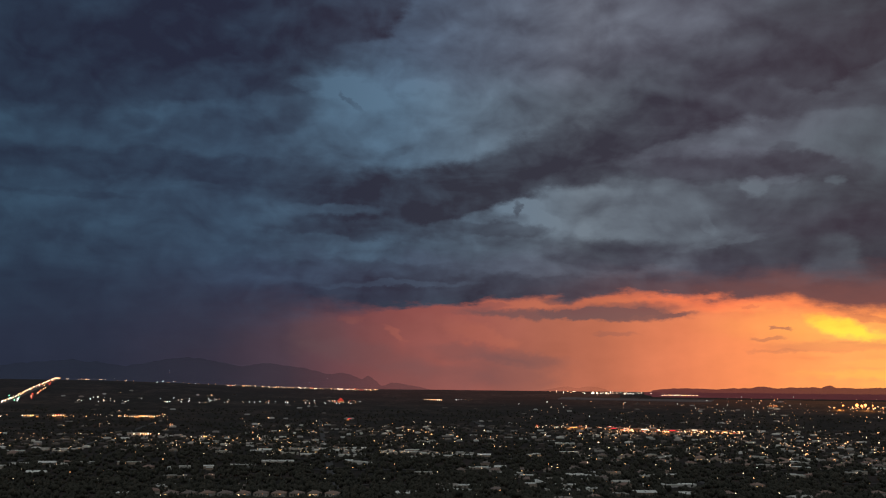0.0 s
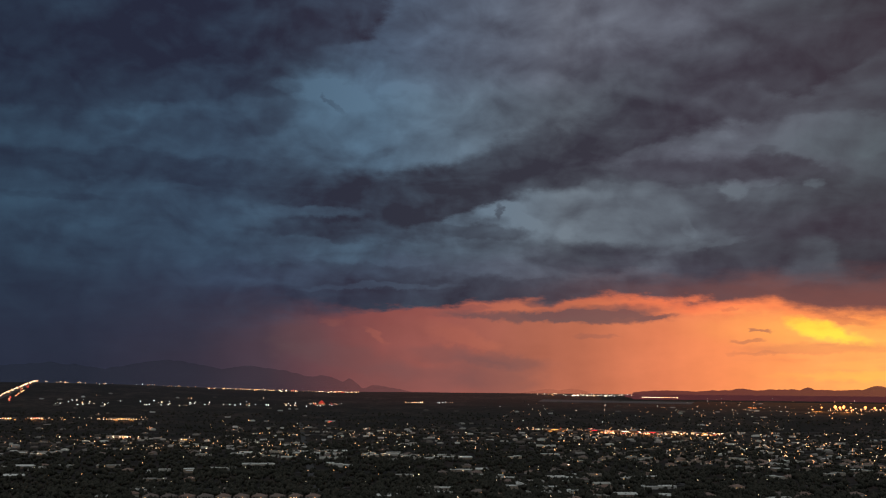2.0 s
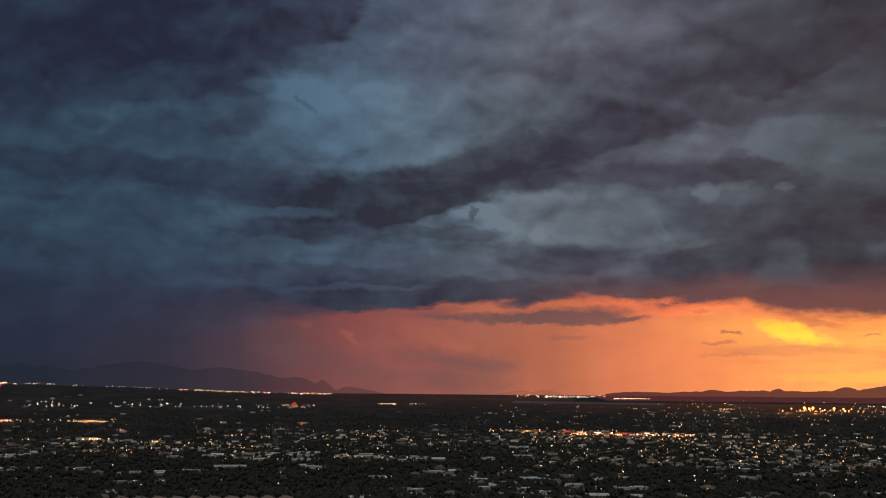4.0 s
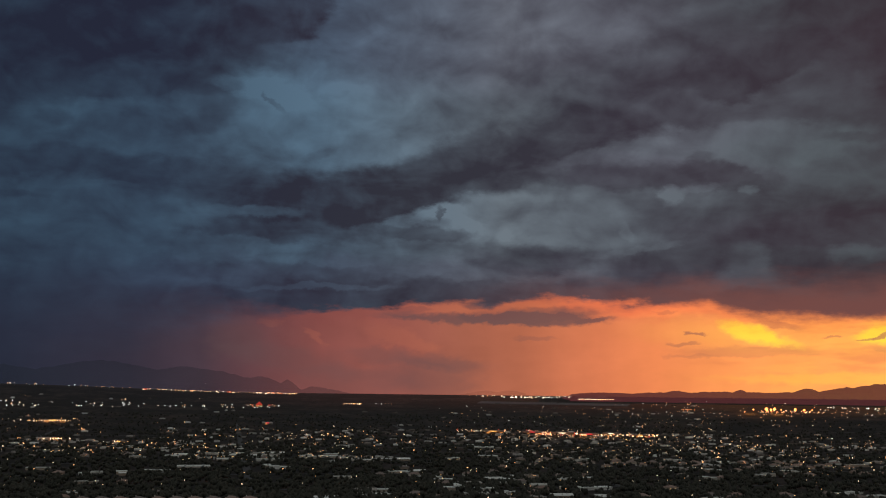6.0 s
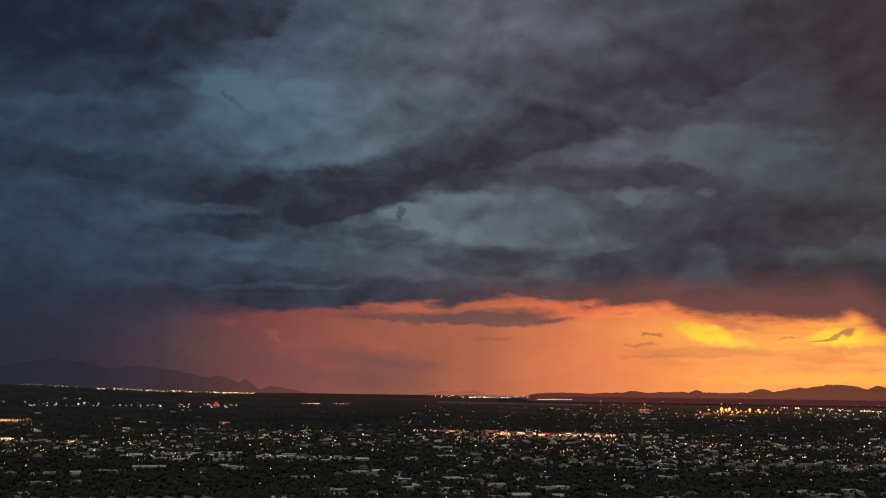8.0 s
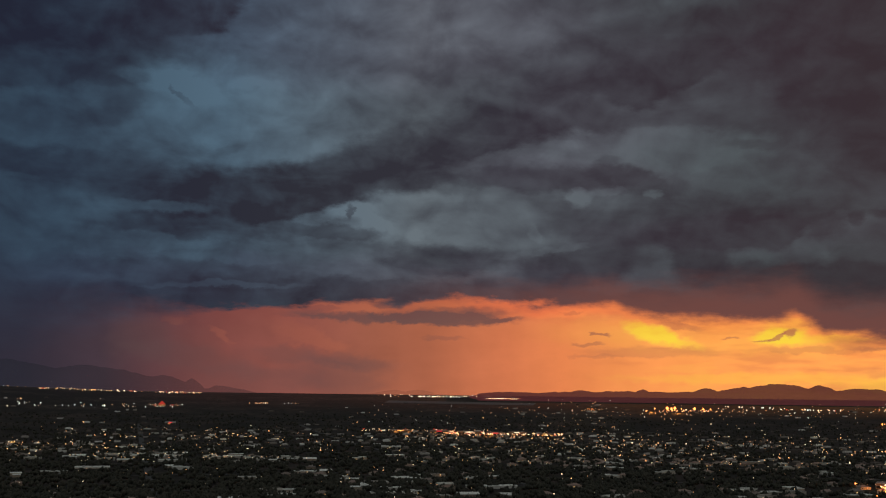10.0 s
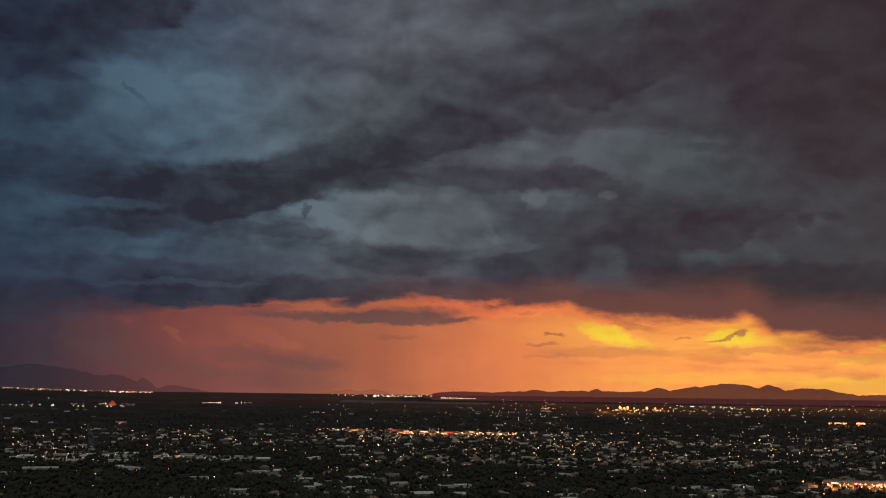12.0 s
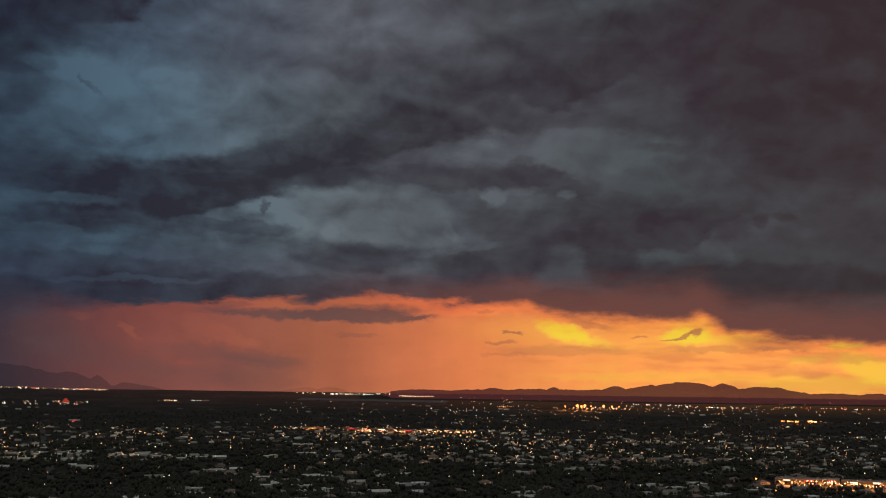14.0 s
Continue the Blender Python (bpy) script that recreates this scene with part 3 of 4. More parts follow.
def openings(house, spots, y, lit=()):
    """Windows with frame and pane on the front wall at y."""
    for i, (x, w, z, h) in enumerate(spots):
        win = part("window", blocks((x - w / 2 - 0.1, x + w / 2 + 0.1, y - 0.08, y + 0.05, z - 0.1, z), (x - w / 2 - 0.1, x + w / 2 + 0.1, y - 0.08, y + 0.05, z + h, z + h + 0.1),
                                    (x - w / 2 - 0.1, x - w / 2, y - 0.08, y + 0.05, z, z + h), (x + w / 2, x + w / 2 + 0.1, y - 0.08, y + 0.05, z, z + h)), DOOR, house)
        part("pane", blocks((x - w / 2, x + w / 2, y - 0.04, y + 0.03, z, z + h)), WARM_PANE if i in lit else GLASS, win, "warm lit pane" if i in lit else "")


def porch_lamp(house, x, y, z, mat=None, size=0.3):
    lamp = part("porch_lamp", blocks((x - 0.12, x + 0.12, y - 0.1, y + 0.1, z + 0.3, z + 0.5)), METAL, house)
    part("bulb", shifted(bulb(size), x, y - 0.45, z), mat or AMBER, lamp, "warm glowing bulb")


WARM_PANE = glow_material("lit_window", (1.0, 0.62, 0.25), 1.2)


def thing(name, label, category, group=""):
    return tagged(new(name), label, category, group)


def ranch_house(w, d, wing, roof_mat, tone, lamp, lit):
    h = thing("house", f"low {tone} ranch house with a flat roof among dark trees", "house", "houses of the near quarter")
    part("wall", blocks((-w / 2, w / 2, -d / 2, d / 2, -0.5, 3.0), (w / 2 - wing, w / 2, -d / 2 - 5, -d / 2, -0.5, 3.0)), STUCCO, h)
    part("roof", parapet(-w / 2 - 0.3, w / 2 + 0.3, -d / 2 - 0.3, d / 2 + 0.3, 3.0), roof_mat, h)
    part("wing_roof", parapet(w / 2 - wing - 0.3, w / 2 + 0.3, -d / 2 - 5.3, -d / 2 - 0.3, 2.9), roof_mat, h)
    part("door", blocks((-0.5, 0.5, -d / 2 - 0.05, -d / 2 + 0.1, 0, 2.05)), DOOR, h)
    part("garage_door", blocks((w / 2 - wing + 0.6, w / 2 - 0.6, -d / 2 - 5.06, -d / 2 - 4.95, 0, 2.2)), METAL, h)
    part("roof_cooler", blocks((-3.0, -1.6, 0.5, 1.9, 3.25, 4.3)), METAL, h)
    openings(h, [(-w / 2 + 3, 2.0, 0.9, 1.2), (-w / 2 + 8, 1.6, 0.9, 1.2)], -d / 2, lit)
    if lamp:
        porch_lamp(h, 1.3, -d / 2 - 0.1, 2.2)
    return h


def stepped_house(w, d, roof_mat, tone, lamp, lit):
    h = thing("house", f"blocky {tone} adobe-style house with stepped flat roofs", "house", "houses of the near quarter")
    part("wall", blocks((-w / 2, 0, -d / 2, d / 2, -0.5, 3.1), (0, w / 2, -d / 2 + 2, d / 2 + 3, -0.5, 4.3)), STUCCO, h)
    part("low_roof", parapet(-w / 2 - 0.2, 0, -d / 2 - 0.2, d / 2 + 0.2, 3.1), roof_mat, h)
    part("high_roof", parapet(0.0, w / 2 + 0.2, -d / 2 + 1.8, d / 2 + 3.2, 4.3), roof_mat, h)
    part("door", blocks((-2.5, -1.5, -d / 2 - 0.05, -d / 2 + 0.1, 0, 2.05)), DOOR, h)
    openings(h, [(-w / 2 + 3, 2.2, 0.9, 1.2)], -d / 2, lit)
    openings(h, [(w / 4, 2.4, 1.0, 1.4)], -d / 2 + 2, lit)
    if lamp:
        porch_lamp(h, -3.2, -d / 2 - 0.1, 2.3, WARM)
    return h


def pitched_house(w, d, rise_, hip, roof_mat, tone, lamp, lit):
    h = thing("house", f"{tone} house with a pitched roof and eaves", "house", "houses of the near quarter")
    part("wall", blocks((-w / 2, w / 2, -d / 2, d / 2, -0.5, 2.9)), STUCCO, h)
    part("roof", ridge_roof(-w / 2, w / 2, -d / 2, d / 2, 2.9, rise_, hip), roof_mat, h)
    part("door", blocks((0.6, 1.6, -d / 2 - 0.05, -d / 2 + 0.1, 0, 2.05)), DOOR, h)
    part("garage_door", blocks((w / 2 - 5.4, w / 2 - 0.6, -d / 2 - 0.06, -d / 2 + 0.05, 0, 2.2)), METAL, h)
    part("chimney", blocks((-w / 4, -w / 4 + 0.9, 1.0, 1.8, 2.5, 2.9 + rise_ + 0.5)), STUCCO, h)
    openings(h, [(-w / 2 + 2.5, 1.8, 0.9, 1.2), (-w / 2 + 5.5, 1.2, 0.9, 1.2)], -d / 2, lit)
    if lamp:
        porch_lamp(h, 2.2, -d / 2 - 0.1, 2.2)
    return h


# ---- the streets, the near quarter and its houses ----
CT, ST = math.cos(TURN), math.sin(TURN)


def from_grid(a, b):
    """Along the streets (a) and up them (b), to east and north."""
    return a * CT - b * ST, a * ST + b * CT


def to_grid(x, y):
    return x * CT + y * ST, -x * ST + y * CT


def bearing(x, y):
    return math.degrees(math.atan2(x, y))


def density(x, y):
    """How built up the land is."""
    r, az = math.hypot(x, y), bearing(x, y)
    if (az < -18.5 and r < 1450) or (az < -11 and 2420 < r < 2880) or (-1 < az < 11 and 1400 < r < 1640) or (-20 < az < 2 and 985 < r < 1035):
        return 0.05
    k = 0.33 + 0.8 * noise.noise((x * 0.0035, y * 0.0035, 4.0)) + 0.3 * noise.noise((x * 0.012, y * 0.012, 9.0))
    k += 0.28 * smooth(r, 1800, 2000) * (1 - smooth(r, 2900, 3300)) + (0.3 if az > 25 and r < 1330 else -0.12 * (1 - smooth(r, 1350, 1600)))
    return max(0.03, min(0.95, k))


def in_centre(x, y):
    """Within the shopping centre and its lot."""
    ox, oy, dx, dy = 759.0, 1174.0, 0.799, -0.601
    k, p = (x - ox) * dx + (y - oy) * dy, (x - ox) * dy - (y - oy) * dx
    return -12 < k < 265 and -45 < p < 66


rng = random.Random(11)
spots = []
for j in range(14, 112):
    b = j * 44.0
    a = -2600.0
    while a < 3900:
        a += rng.uniform(24, 44)
        x, y = from_grid(a + rng.uniform(-3, 3), b + rng.uniform(-9, 9))
        r, az = math.hypot(x, y), bearing(x, y)
        if not (940 < r < 4300 and -28 < az < 43):
            continue
        if r > 2800 and rng.random() < (0.94 if -8 < az < 13 else 0.84):
            continue
        if in_centre(x, y):
            continue
        if -300 < x < -110 and 1000 < y < 1090:
            continue
        if rng.random() < density(x, y):
            spots.append((r, x, y, rng.random()))
spots.sort()

models = [
    ranch_house(32, 14, 8, ROOF_WHITE, "pale", True, ()),
    ranch_house(27, 13, 7, ROOF_WHITE, "white-roofed", False, ()),
    ranch_house(38, 14, 10, ROOF_WHITE, "long white", False, (0,)),
    stepped_house(30, 13, ROOF_WHITE, "cream", True, ()),
    stepped_house(22, 12, ROOF_WHITE, "tan", False, (0,)),
    pitched_house(24, 13, 2.2, 0.4, ROOF_WHITE, "white", False, ()),
    pitched_house(14, 13, 2.6, 6.2, ROOF_TILE, "brown tiled", True, ()),
    pitched_house(13, 13, 2.8, 6.0, ROOF_TILE, "tan tiled", True, (0,)),
]
used = set()
ROW = [(-277 + 18.2 * i, 1042 + 1.4 * i) for i in range(10)]
near = [(x, y, 6 if i % 4 else 7, 0.0) for i, (x, y) in enumerate(ROW)]
for r, x, y, q in spots[:290]:
    near.append((x, y, int(q * 6.0) if rng.random() < (0.82 - 0.30 * smooth(bearing(x, y), -4, 10) - 0.22 * smooth(bearing(x, y), 12, 22)) else 6 + int(q * 2), math.degrees(TURN) + rng.choice((0, 0, 0, 0, 180, 180, 90)) + rng.uniform(-8, 8)))
for x, y, k, turn in near:
    m = pose(x, y, rise(x, y), 0, 0, turn)
    if k in used:
        copy_thing(models[k], m)
    else:
        used.add(k)
        models[k].matrix_basis = m

# the rest of the town: joined low houses
far_v, far_f = [], []


def add_block(vs, fs, x, y, z, w, d, h, turn, top=1.0, cap=0.0):
    c, s = math.cos(turn), math.sin(turn)
    o = len(vs)
    for zz, k in ((z - 1.0, 1.0), (z + h, 1.0)):
        for px, py in ((-w, -d), (w, -d), (w, d), (-w, d)):
            vs.append((x + (px * c - py * s) * k / 2, y + (px * s + py * c) * k / 2, zz))
    fs.extend([(o, o + 1, o + 5, o + 4), (o + 1, o + 2, o + 6, o + 5), (o + 2, o + 3, o + 7, o + 6), (o + 3, o, o + 4, o + 7)])
    if cap:
        for k in (-1, 1):
            vs.append((x + k * (w * 0.5 - d * 0.4) * c, y + k * (w * 0.5 - d * 0.4) * s, z + h + cap))
        fs.extend([(o + 4, o + 5, o + 9, o + 8), (o + 6, o + 7, o + 8, o + 9), (o + 5, o + 6, o + 9), (o + 7, o + 4, o + 8)])
    else:
        fs.append((o + 4, o + 5, o + 6, o + 7))


for r, x, y, q in spots[290:]:
    turn = TURN + rng.choice((0, 0, 0, 0, 0, math.pi / 2)) + rng.uniform(-0.1, 0.1)
    add_block(far_v, far_f, x, y, rise(x, y), rng.uniform(11, 19) if r > 1700 else rng.uniform(14, 23), rng.uniform(9, 12), rng.uniform(2.6, 3.4), turn, cap=0.0 if q < 0.6 else 1.4)
tagged(mesh_object("houses", far_v, far_f, FAR_HOUSE), "scattered low houses with pale and brown roofs", "houses", kind="stuff")

# ---- trees ----


def tree(label, height, spread, seed):
    q = random.Random(seed)
    t = thing("tree", label, "tree", "trees of the near quarter")
    bm = bmesh.new()
    bmesh.ops.create_cone(bm, segments=6, radius1=0.30, radius2=0.16, depth=height * 0.45, cap_ends=True, matrix=pose(0, 0, height * 0.225 - 0.2))
    for k in range(5):
        a = k * 72 + q.uniform(-20, 20)
        m = pose(0, 0, height * 0.36, 0, 0, a) @ pose(0, 0, 0, 0, q.uniform(35, 55), 0) @ pose(0, 0, height * 0.16)
        bmesh.ops.create_cone(bm, segments=4, radius1=0.14, radius2=0.04, depth=height * 0.34, cap_ends=True, matrix=m)
    part("trunk", bm, BARK, t)
    vs, fs = [], []
    for k in range(16):
        a, s = q.uniform(0, 6.283), math.sqrt(q.random()) * spread * 0.5
        cx, cy, cz = s * math.cos(a), s * math.sin(a), height * q.uniform(0.45, 0.85) - 0.1 * s
        for _ in range(26):
            d = Vector((q.gauss(0, 1), q.gauss(0, 1), q.gauss(0, 0.7))).normalized() * spread * 0.2 * q.uniform(0.6, 1.1)
            e1 = Vector((q.gauss(0, 1), q.gauss(0, 1), q.gauss(0, 1))).normalized() * q.uniform(0.35, 0.7)
            e2 = e1.orthogonal().normalized() * q.uniform(0.3, 0.6)
            c, o = Vector((cx, cy, cz)) + d, len(vs)
            vs += [tuple(c - e1), tuple(c + e2), tuple(c + e1), tuple(c - e2)]
            fs.append((o, o + 1, o + 2, o + 3))
    crown = mesh_object("crown", vs, fs, LEAF, t)
    return t


trees = [tree("dark green mesquite tree with a broad ragged crown", 6.5, 9.0, 1), tree("dark olive desert tree with an open crown", 8.5, 8.0, 2),
         tree("tall dark pine-like tree beside houses", 12.0, 7.0, 3), tree("low spreading dark desert tree", 4.5, 7.5, 4)]
tree_spots = []
while len(tree_spots) < 15000:
    r = 930 * (3500 / 930) ** (rng.random() ** 1.25)
    az = rng.uniform(-27, 42)
    x, y = r * math.sin(radians(az)), r * math.cos(radians(az))
    if in_centre(x, y) or -290 < x < -100 and 1010 < y < 1060:
        continue
    if rng.random() < 0.55 + 0.5 * noise.noise((x * 0.006, y * 0.006, 2.0)):
        tree_spots.append((r, x, y))
tree_spots.sort()
used = set()
for r, x, y in tree_spots[:296]:
    k = rng.choice((0, 0, 1, 1, 2, 3, 3))
    m = pose(x, y, rise(x, y), 0, 0, rng.uniform(0, 360))
    if k in used:
        copy_thing(trees[k], m)
    else:
        used.add(k)
        trees[k].matrix_basis = m
tv, tf = [], []
for r, x, y in tree_spots[296:]:
    z, h, w = rise(x, y), rng.uniform(3.5, 8.0), rng.uniform(3.0, 6.0)
    for k in range(4 if r < 2200 else 2):
        cx, cy, cz, s = x + rng.uniform(-w, w) * 0.6, y + rng.uniform(-w, w) * 0.6, z + h * rng.uniform(0.35, 0.75), w * rng.uniform(0.35, 0.6)
        o = len(tv)
        tv += [(cx + s * rng.uniform(0.7, 1.3), cy, cz + rng.uniform(-1, 1)), (cx, cy + s * rng.uniform(0.7, 1.3), cz + rng.uniform(-1, 1)), (cx - s * rng.uniform(0.7, 1.3), cy, cz + rng.uniform(-1, 1)),
               (cx, cy - s * rng.uniform(0.7, 1.3), cz + rng.uniform(-1, 1)), (cx, cy, cz + h * rng.uniform(0.25, 0.5)), (cx, cy, z - 0.5)]
        tf += [(o, o + 1, o + 4), (o + 1, o + 2, o + 4), (o + 2, o + 3, o + 4), (o + 3, o, o + 4), (o + 1, o, o + 5), (o + 2, o + 1, o + 5), (o + 3, o + 2, o + 5), (o, o + 3, o + 5)]
grove = mesh_object("trees", tv, tf, FAR_TREE)
for p in grove.data.polygons:
    p.use_smooth = True
tagged(grove, "dark desert trees and tall shrubs between the houses", "trees", kind="stuff")

# ---- lamps of the town ----
LIGHTS = {"flood": ([], []), "faint": ([], []), "amber": ([], []), "warm": ([], []), "cool": ([], []), "red": ([], []), "green": ([], [])}
TONES = {"flood": FLOOD, "faint": FAINT, "amber": AMBER, "warm": WARM, "cool": COOL, "red": RED, "green": GREEN}


def light(tone, x, y, size=1.0, up=5.0):
    """A lamp head on its thin pole."""
    vs, fs = LIGHTS[tone]
    r = math.hypot(x, y)
    # the head grows with distance: the lamp's glare put into its size
    s, z, o = 0.00026 * r * size, rise(x, y) + up, len(vs)
    vs += [(x + s, y, z), (x, y + s, z), (x - s, y, z), (x, y - s, z), (x, y, z + s), (x, y, z - s)]
    fs += [(o, o + 1, o + 4), (o + 1, o + 2, o + 4), (o + 2, o + 3, o + 4), (o + 3, o, o + 4), (o + 1, o, o + 5), (o + 2, o + 1, o + 5), (o + 3, o + 2, o + 5), (o, o + 3, o + 5)]
    POLES.append((x, y, z - s))


POLES = []


def choose(text):
    """A tone out of a word like 'aaawwc'."""
    return {"a": "amber", "w": "warm", "c": "cool", "r": "red", "g": "green", "f": "flood", "d": "faint"}[rng.choice(text)]


def polar(r, az):
    return r * math.sin(radians(az)), r * math.cos(radians(az))


def field(count, az0, az1, r0, r1, tones, small=0.6, large=1.2, up=5.0):
    """Lamps strewn over a stretch of land."""
    for _ in range(count):
        x, y = polar(rng.uniform(r0, r1), rng.uniform(az0, az1))
        light(choose(tones), x, y, rng.uniform(small, large), up)


def line(count, x0, y0, x1, y1, tones, small=0.8, large=1.4, wild=6.0):
    for i in range(count):
        k = (i + rng.uniform(-0.3, 0.3)) / count
        light(choose(tones), x0 + (x1 - x0) * k + rng.uniform(-wild, wild), y0 + (y1 - y0) * k + rng.uniform(-wild, wild), rng.uniform(small, large), 7.0)


# lamps by the houses, along their streets
for r, x, y, q in spots[200:]:
    az = bearing(x, y)
    chance = (0.62 if r < 2600 else 0.24) + 0.10 * smooth(az, 5, 25) 
    chance *= max(0.15, 0.8 + 2.0 * noise.noise((x * 0.005, y * 0.005, 7.0)))
    for _ in range(2):
        if rng.random() < chance:
            light(choose("dddaaaaw" if r > 1500 else "daaaw"), x + rng.uniform(-14, 14), y - rng.uniform(8, 14), rng.choice((0.45, 0.55, 0.65, 0.75, 0.9, 1.2, 1.9)), rng.uniform(2.5, 6))
field(320, 12, 42, 1500, 3950, "dddaawc", 0.6, 1.2)
field(110, 4, 20, 2800, 4100, "ddawc", 0.6, 1.1)
# the lit avenue in the south-west
line(58, -1492, 3392, -1767, 4640, "wwaaw", 1.2, 2.3, 7)
line(16, -1480, 3600, -1700, 4400, "rra", 1.4, 2.2, 12)
line(7, -1470, 3420, -1560, 3680, "ggc", 2.2, 3.2, 25)
field(22, -20.8, -18.2, 4790, 4850, "wdada", 0.7, 1.4)
field(24, -18.2, -12.4, 4740, 4840, "cdd", 0.8, 1.4)
field(110, -12.4, -3.6, 4690, 4780, "wwaddar", 0.8, 1.8)
field(60, 14, 40, 4200, 4600, "ddacw", 0.5, 1.2)
# shops along the middle distance
field(40, -24, -15.2, 3020, 3150, "aawdd", 0.8, 1.5)
field(80, -20, -4.5, 3760, 3980, "ccccwd", 0.8, 1.6)
field(16, -6.3, -5.2, 3840, 3960, "rrad", 0.8, 1.4)
line(9, -72, 4030, 2, 4033, "wa", 1.1, 1.9, 2)
line(7, 55, 4040, 120, 4036, "cd", 0.9, 1.4, 2)
field(60, 6.0, 13.8, 4640, 4760, "cwwad", 0.6, 1.5)
field(30, 8.0, 11.2, 4600, 4680, "cww", 0.9, 1.7)
line(34, 960, 4420, 1115, 4385, "aw", 0.9, 1.5, 4)
field(85, 5.2, 10.5, 2690, 2790, "daawr", 0.6, 1.4)
field(170, 9.8, 16.6, 2580, 2690, "daawwr", 0.7, 2.0)
field(80, 15.5, 27, 3400, 4150, "ddaawc", 0.5, 1.1)
for x, y, size in [(1423, 3581, 2.4), (1480, 3600, 5.2), (1478, 3555, 4.0), (1508, 3594, 4.8), (1518, 3556, 2.2), (1567, 3550, 4.4), (1586, 3517, 3.6), (1612, 3510, 2.2)]:
    light("flood", x, y, size * 1.25, 15)
    for _ in range(3):
        light(choose("faa"), x + rng.uniform(-45, 45), y + rng.uniform(-20, 20), rng.uniform(0.9, 2.0), 8)
line(14, 1440, 3545, 1600, 3480, "ad", 0.9, 1.5, 8)
line(5, 1205, 3722, 1250, 3712, "f", 1.2, 2.2, 3)
line(20, *polar(4180, 25.4), *polar(4120, 28.6), "ccw", 0.8, 1.8, 12)
line(24, *polar(4060, 28.4), *polar(4020, 31.5), "ccrwa", 0.8, 2.0, 14)
line(28, *polar(4120, 33.0), *polar(4080, 38.5), "aawr", 0.8, 1.8, 14)
field(150, -4, 38, 1150, 2100, "aaaww", 0.8, 1.9, 4.0)
field(70, -26, -2, 1150, 2100, "aaaww", 0.7, 1.6, 4.0)
field(230, -10, 39, 1600, 2900, "wwaad", 0.6, 1.1, 5.5)
field(70, -26, -8, 1700, 2900, "waad", 0.6, 1.0, 5.5)
field(26, 24.5, 31, 3850, 4130, "cwda", 0.6, 1.3)
field(44, 31, 41, 3850, 4200, "aawdc", 0.6, 1.3)
line(20, 1840, 2800, 1945, 2745, "ffaa", 1.2, 3.4, 16)

# ---- shops, roads and the far apron ----
SIGNS = {"red": glow_material("red_sign", (1.0, 0.03, 0.05), 1.6), "white": glow_material("white_sign", (1.0, 0.85, 0.6), 2.4), "blue": glow_material("blue_sign", (0.45, 0.55, 1.0), 2.2), "amber": glow_material("amber_sign", (1.0, 0.55, 0.12), 1.6)}
SHOP_PANE = glow_material("shop_window", (1.0, 0.40, 0.10), 0.9)
TAN_WALL = plain_material("tan_block_wall", (0.22, 0.15, 0.11), 0.9, 0.8)
CONCRETE = plain_material("pale_concrete", (0.30, 0.28, 0.27), 0.85, 0.2)


def store(x, y, w, d, h, turn, sign, label, panes=6, bright=True, cover=ROOF_WHITE):
    s = thing("shop_building", label, "shop")
    part("wall", blocks((-w / 2, w / 2, 0, d, -0.6, h)), TAN_WALL if cover is ROOF_GREY else STUCCO, s)
    part("roof", parapet(-w / 2 - 0.2, w / 2 + 0.2, -0.2, d + 0.2, h, 0.5, 0.9), cover, s)
    part("canopy", blocks((-w / 2, w / 2, -3.0, -0.2, 3.6, 4.1)), cover, s)
    n = max(2, int(w / 9))
    for i in range(n + 1):
        px = -w / 2 + 0.4 + (w - 0.8) * i / n
        part("post", blocks((px - 0.2, px + 0.2, -2.9, -2.5, -0.5, 3.6)), METAL, s)
    for i in range(panes):
        px = -w / 2 + w * (i + 0.5) / panes
        part("shop_window", blocks((px - w / panes * 0.36, px + w / panes * 0.36, -0.08, 0.05, 0.5, 3.2)), SHOP_PANE if bright and i % 3 == 1 else GLASS, s, "warm lit shop window" if bright and i % 3 == 1 else "")
    if sign:
        part("sign", blocks((-w * 0.15, w * 0.15, -0.5, -0.2, h - 1.9, h - 0.4)), SIGNS[sign], s, f"glowing {sign} sign board")
    for k in (-0.25, 0.3):
        part("roof_unit", blocks((k * w - 1.5, k * w + 1.5, d * 0.45, d * 0.45 + 2.4, h + 0.25, h + 2.2)), METAL, s)
    s.matrix_basis = pose(x, y, rise(x, y), 0, 0, turn)
    return s


# the shopping centre in the north-west, its lot and cars
ox, oy = polar(1398, 32.9)
ex, ey_ = polar(1400, 42.0)
for i, (w, sign) in enumerate([(30, "white"), (36, "red"), (20, "red"), (30, "white"), (30, "white"), (34, "blue"), (36, "white"), (30, "red")]):
    k = (16 + i * 31.5) / 260
    store(ox + (ex - ox) * k, oy + (ey_ - oy) * k, w * 0.98, 30, 5.6 + (i * 37 % 5) * 0.3, -37.5, sign, f"long pale-roofed shop with a {sign} glowing sign", 5, True, ROOF_GREY)


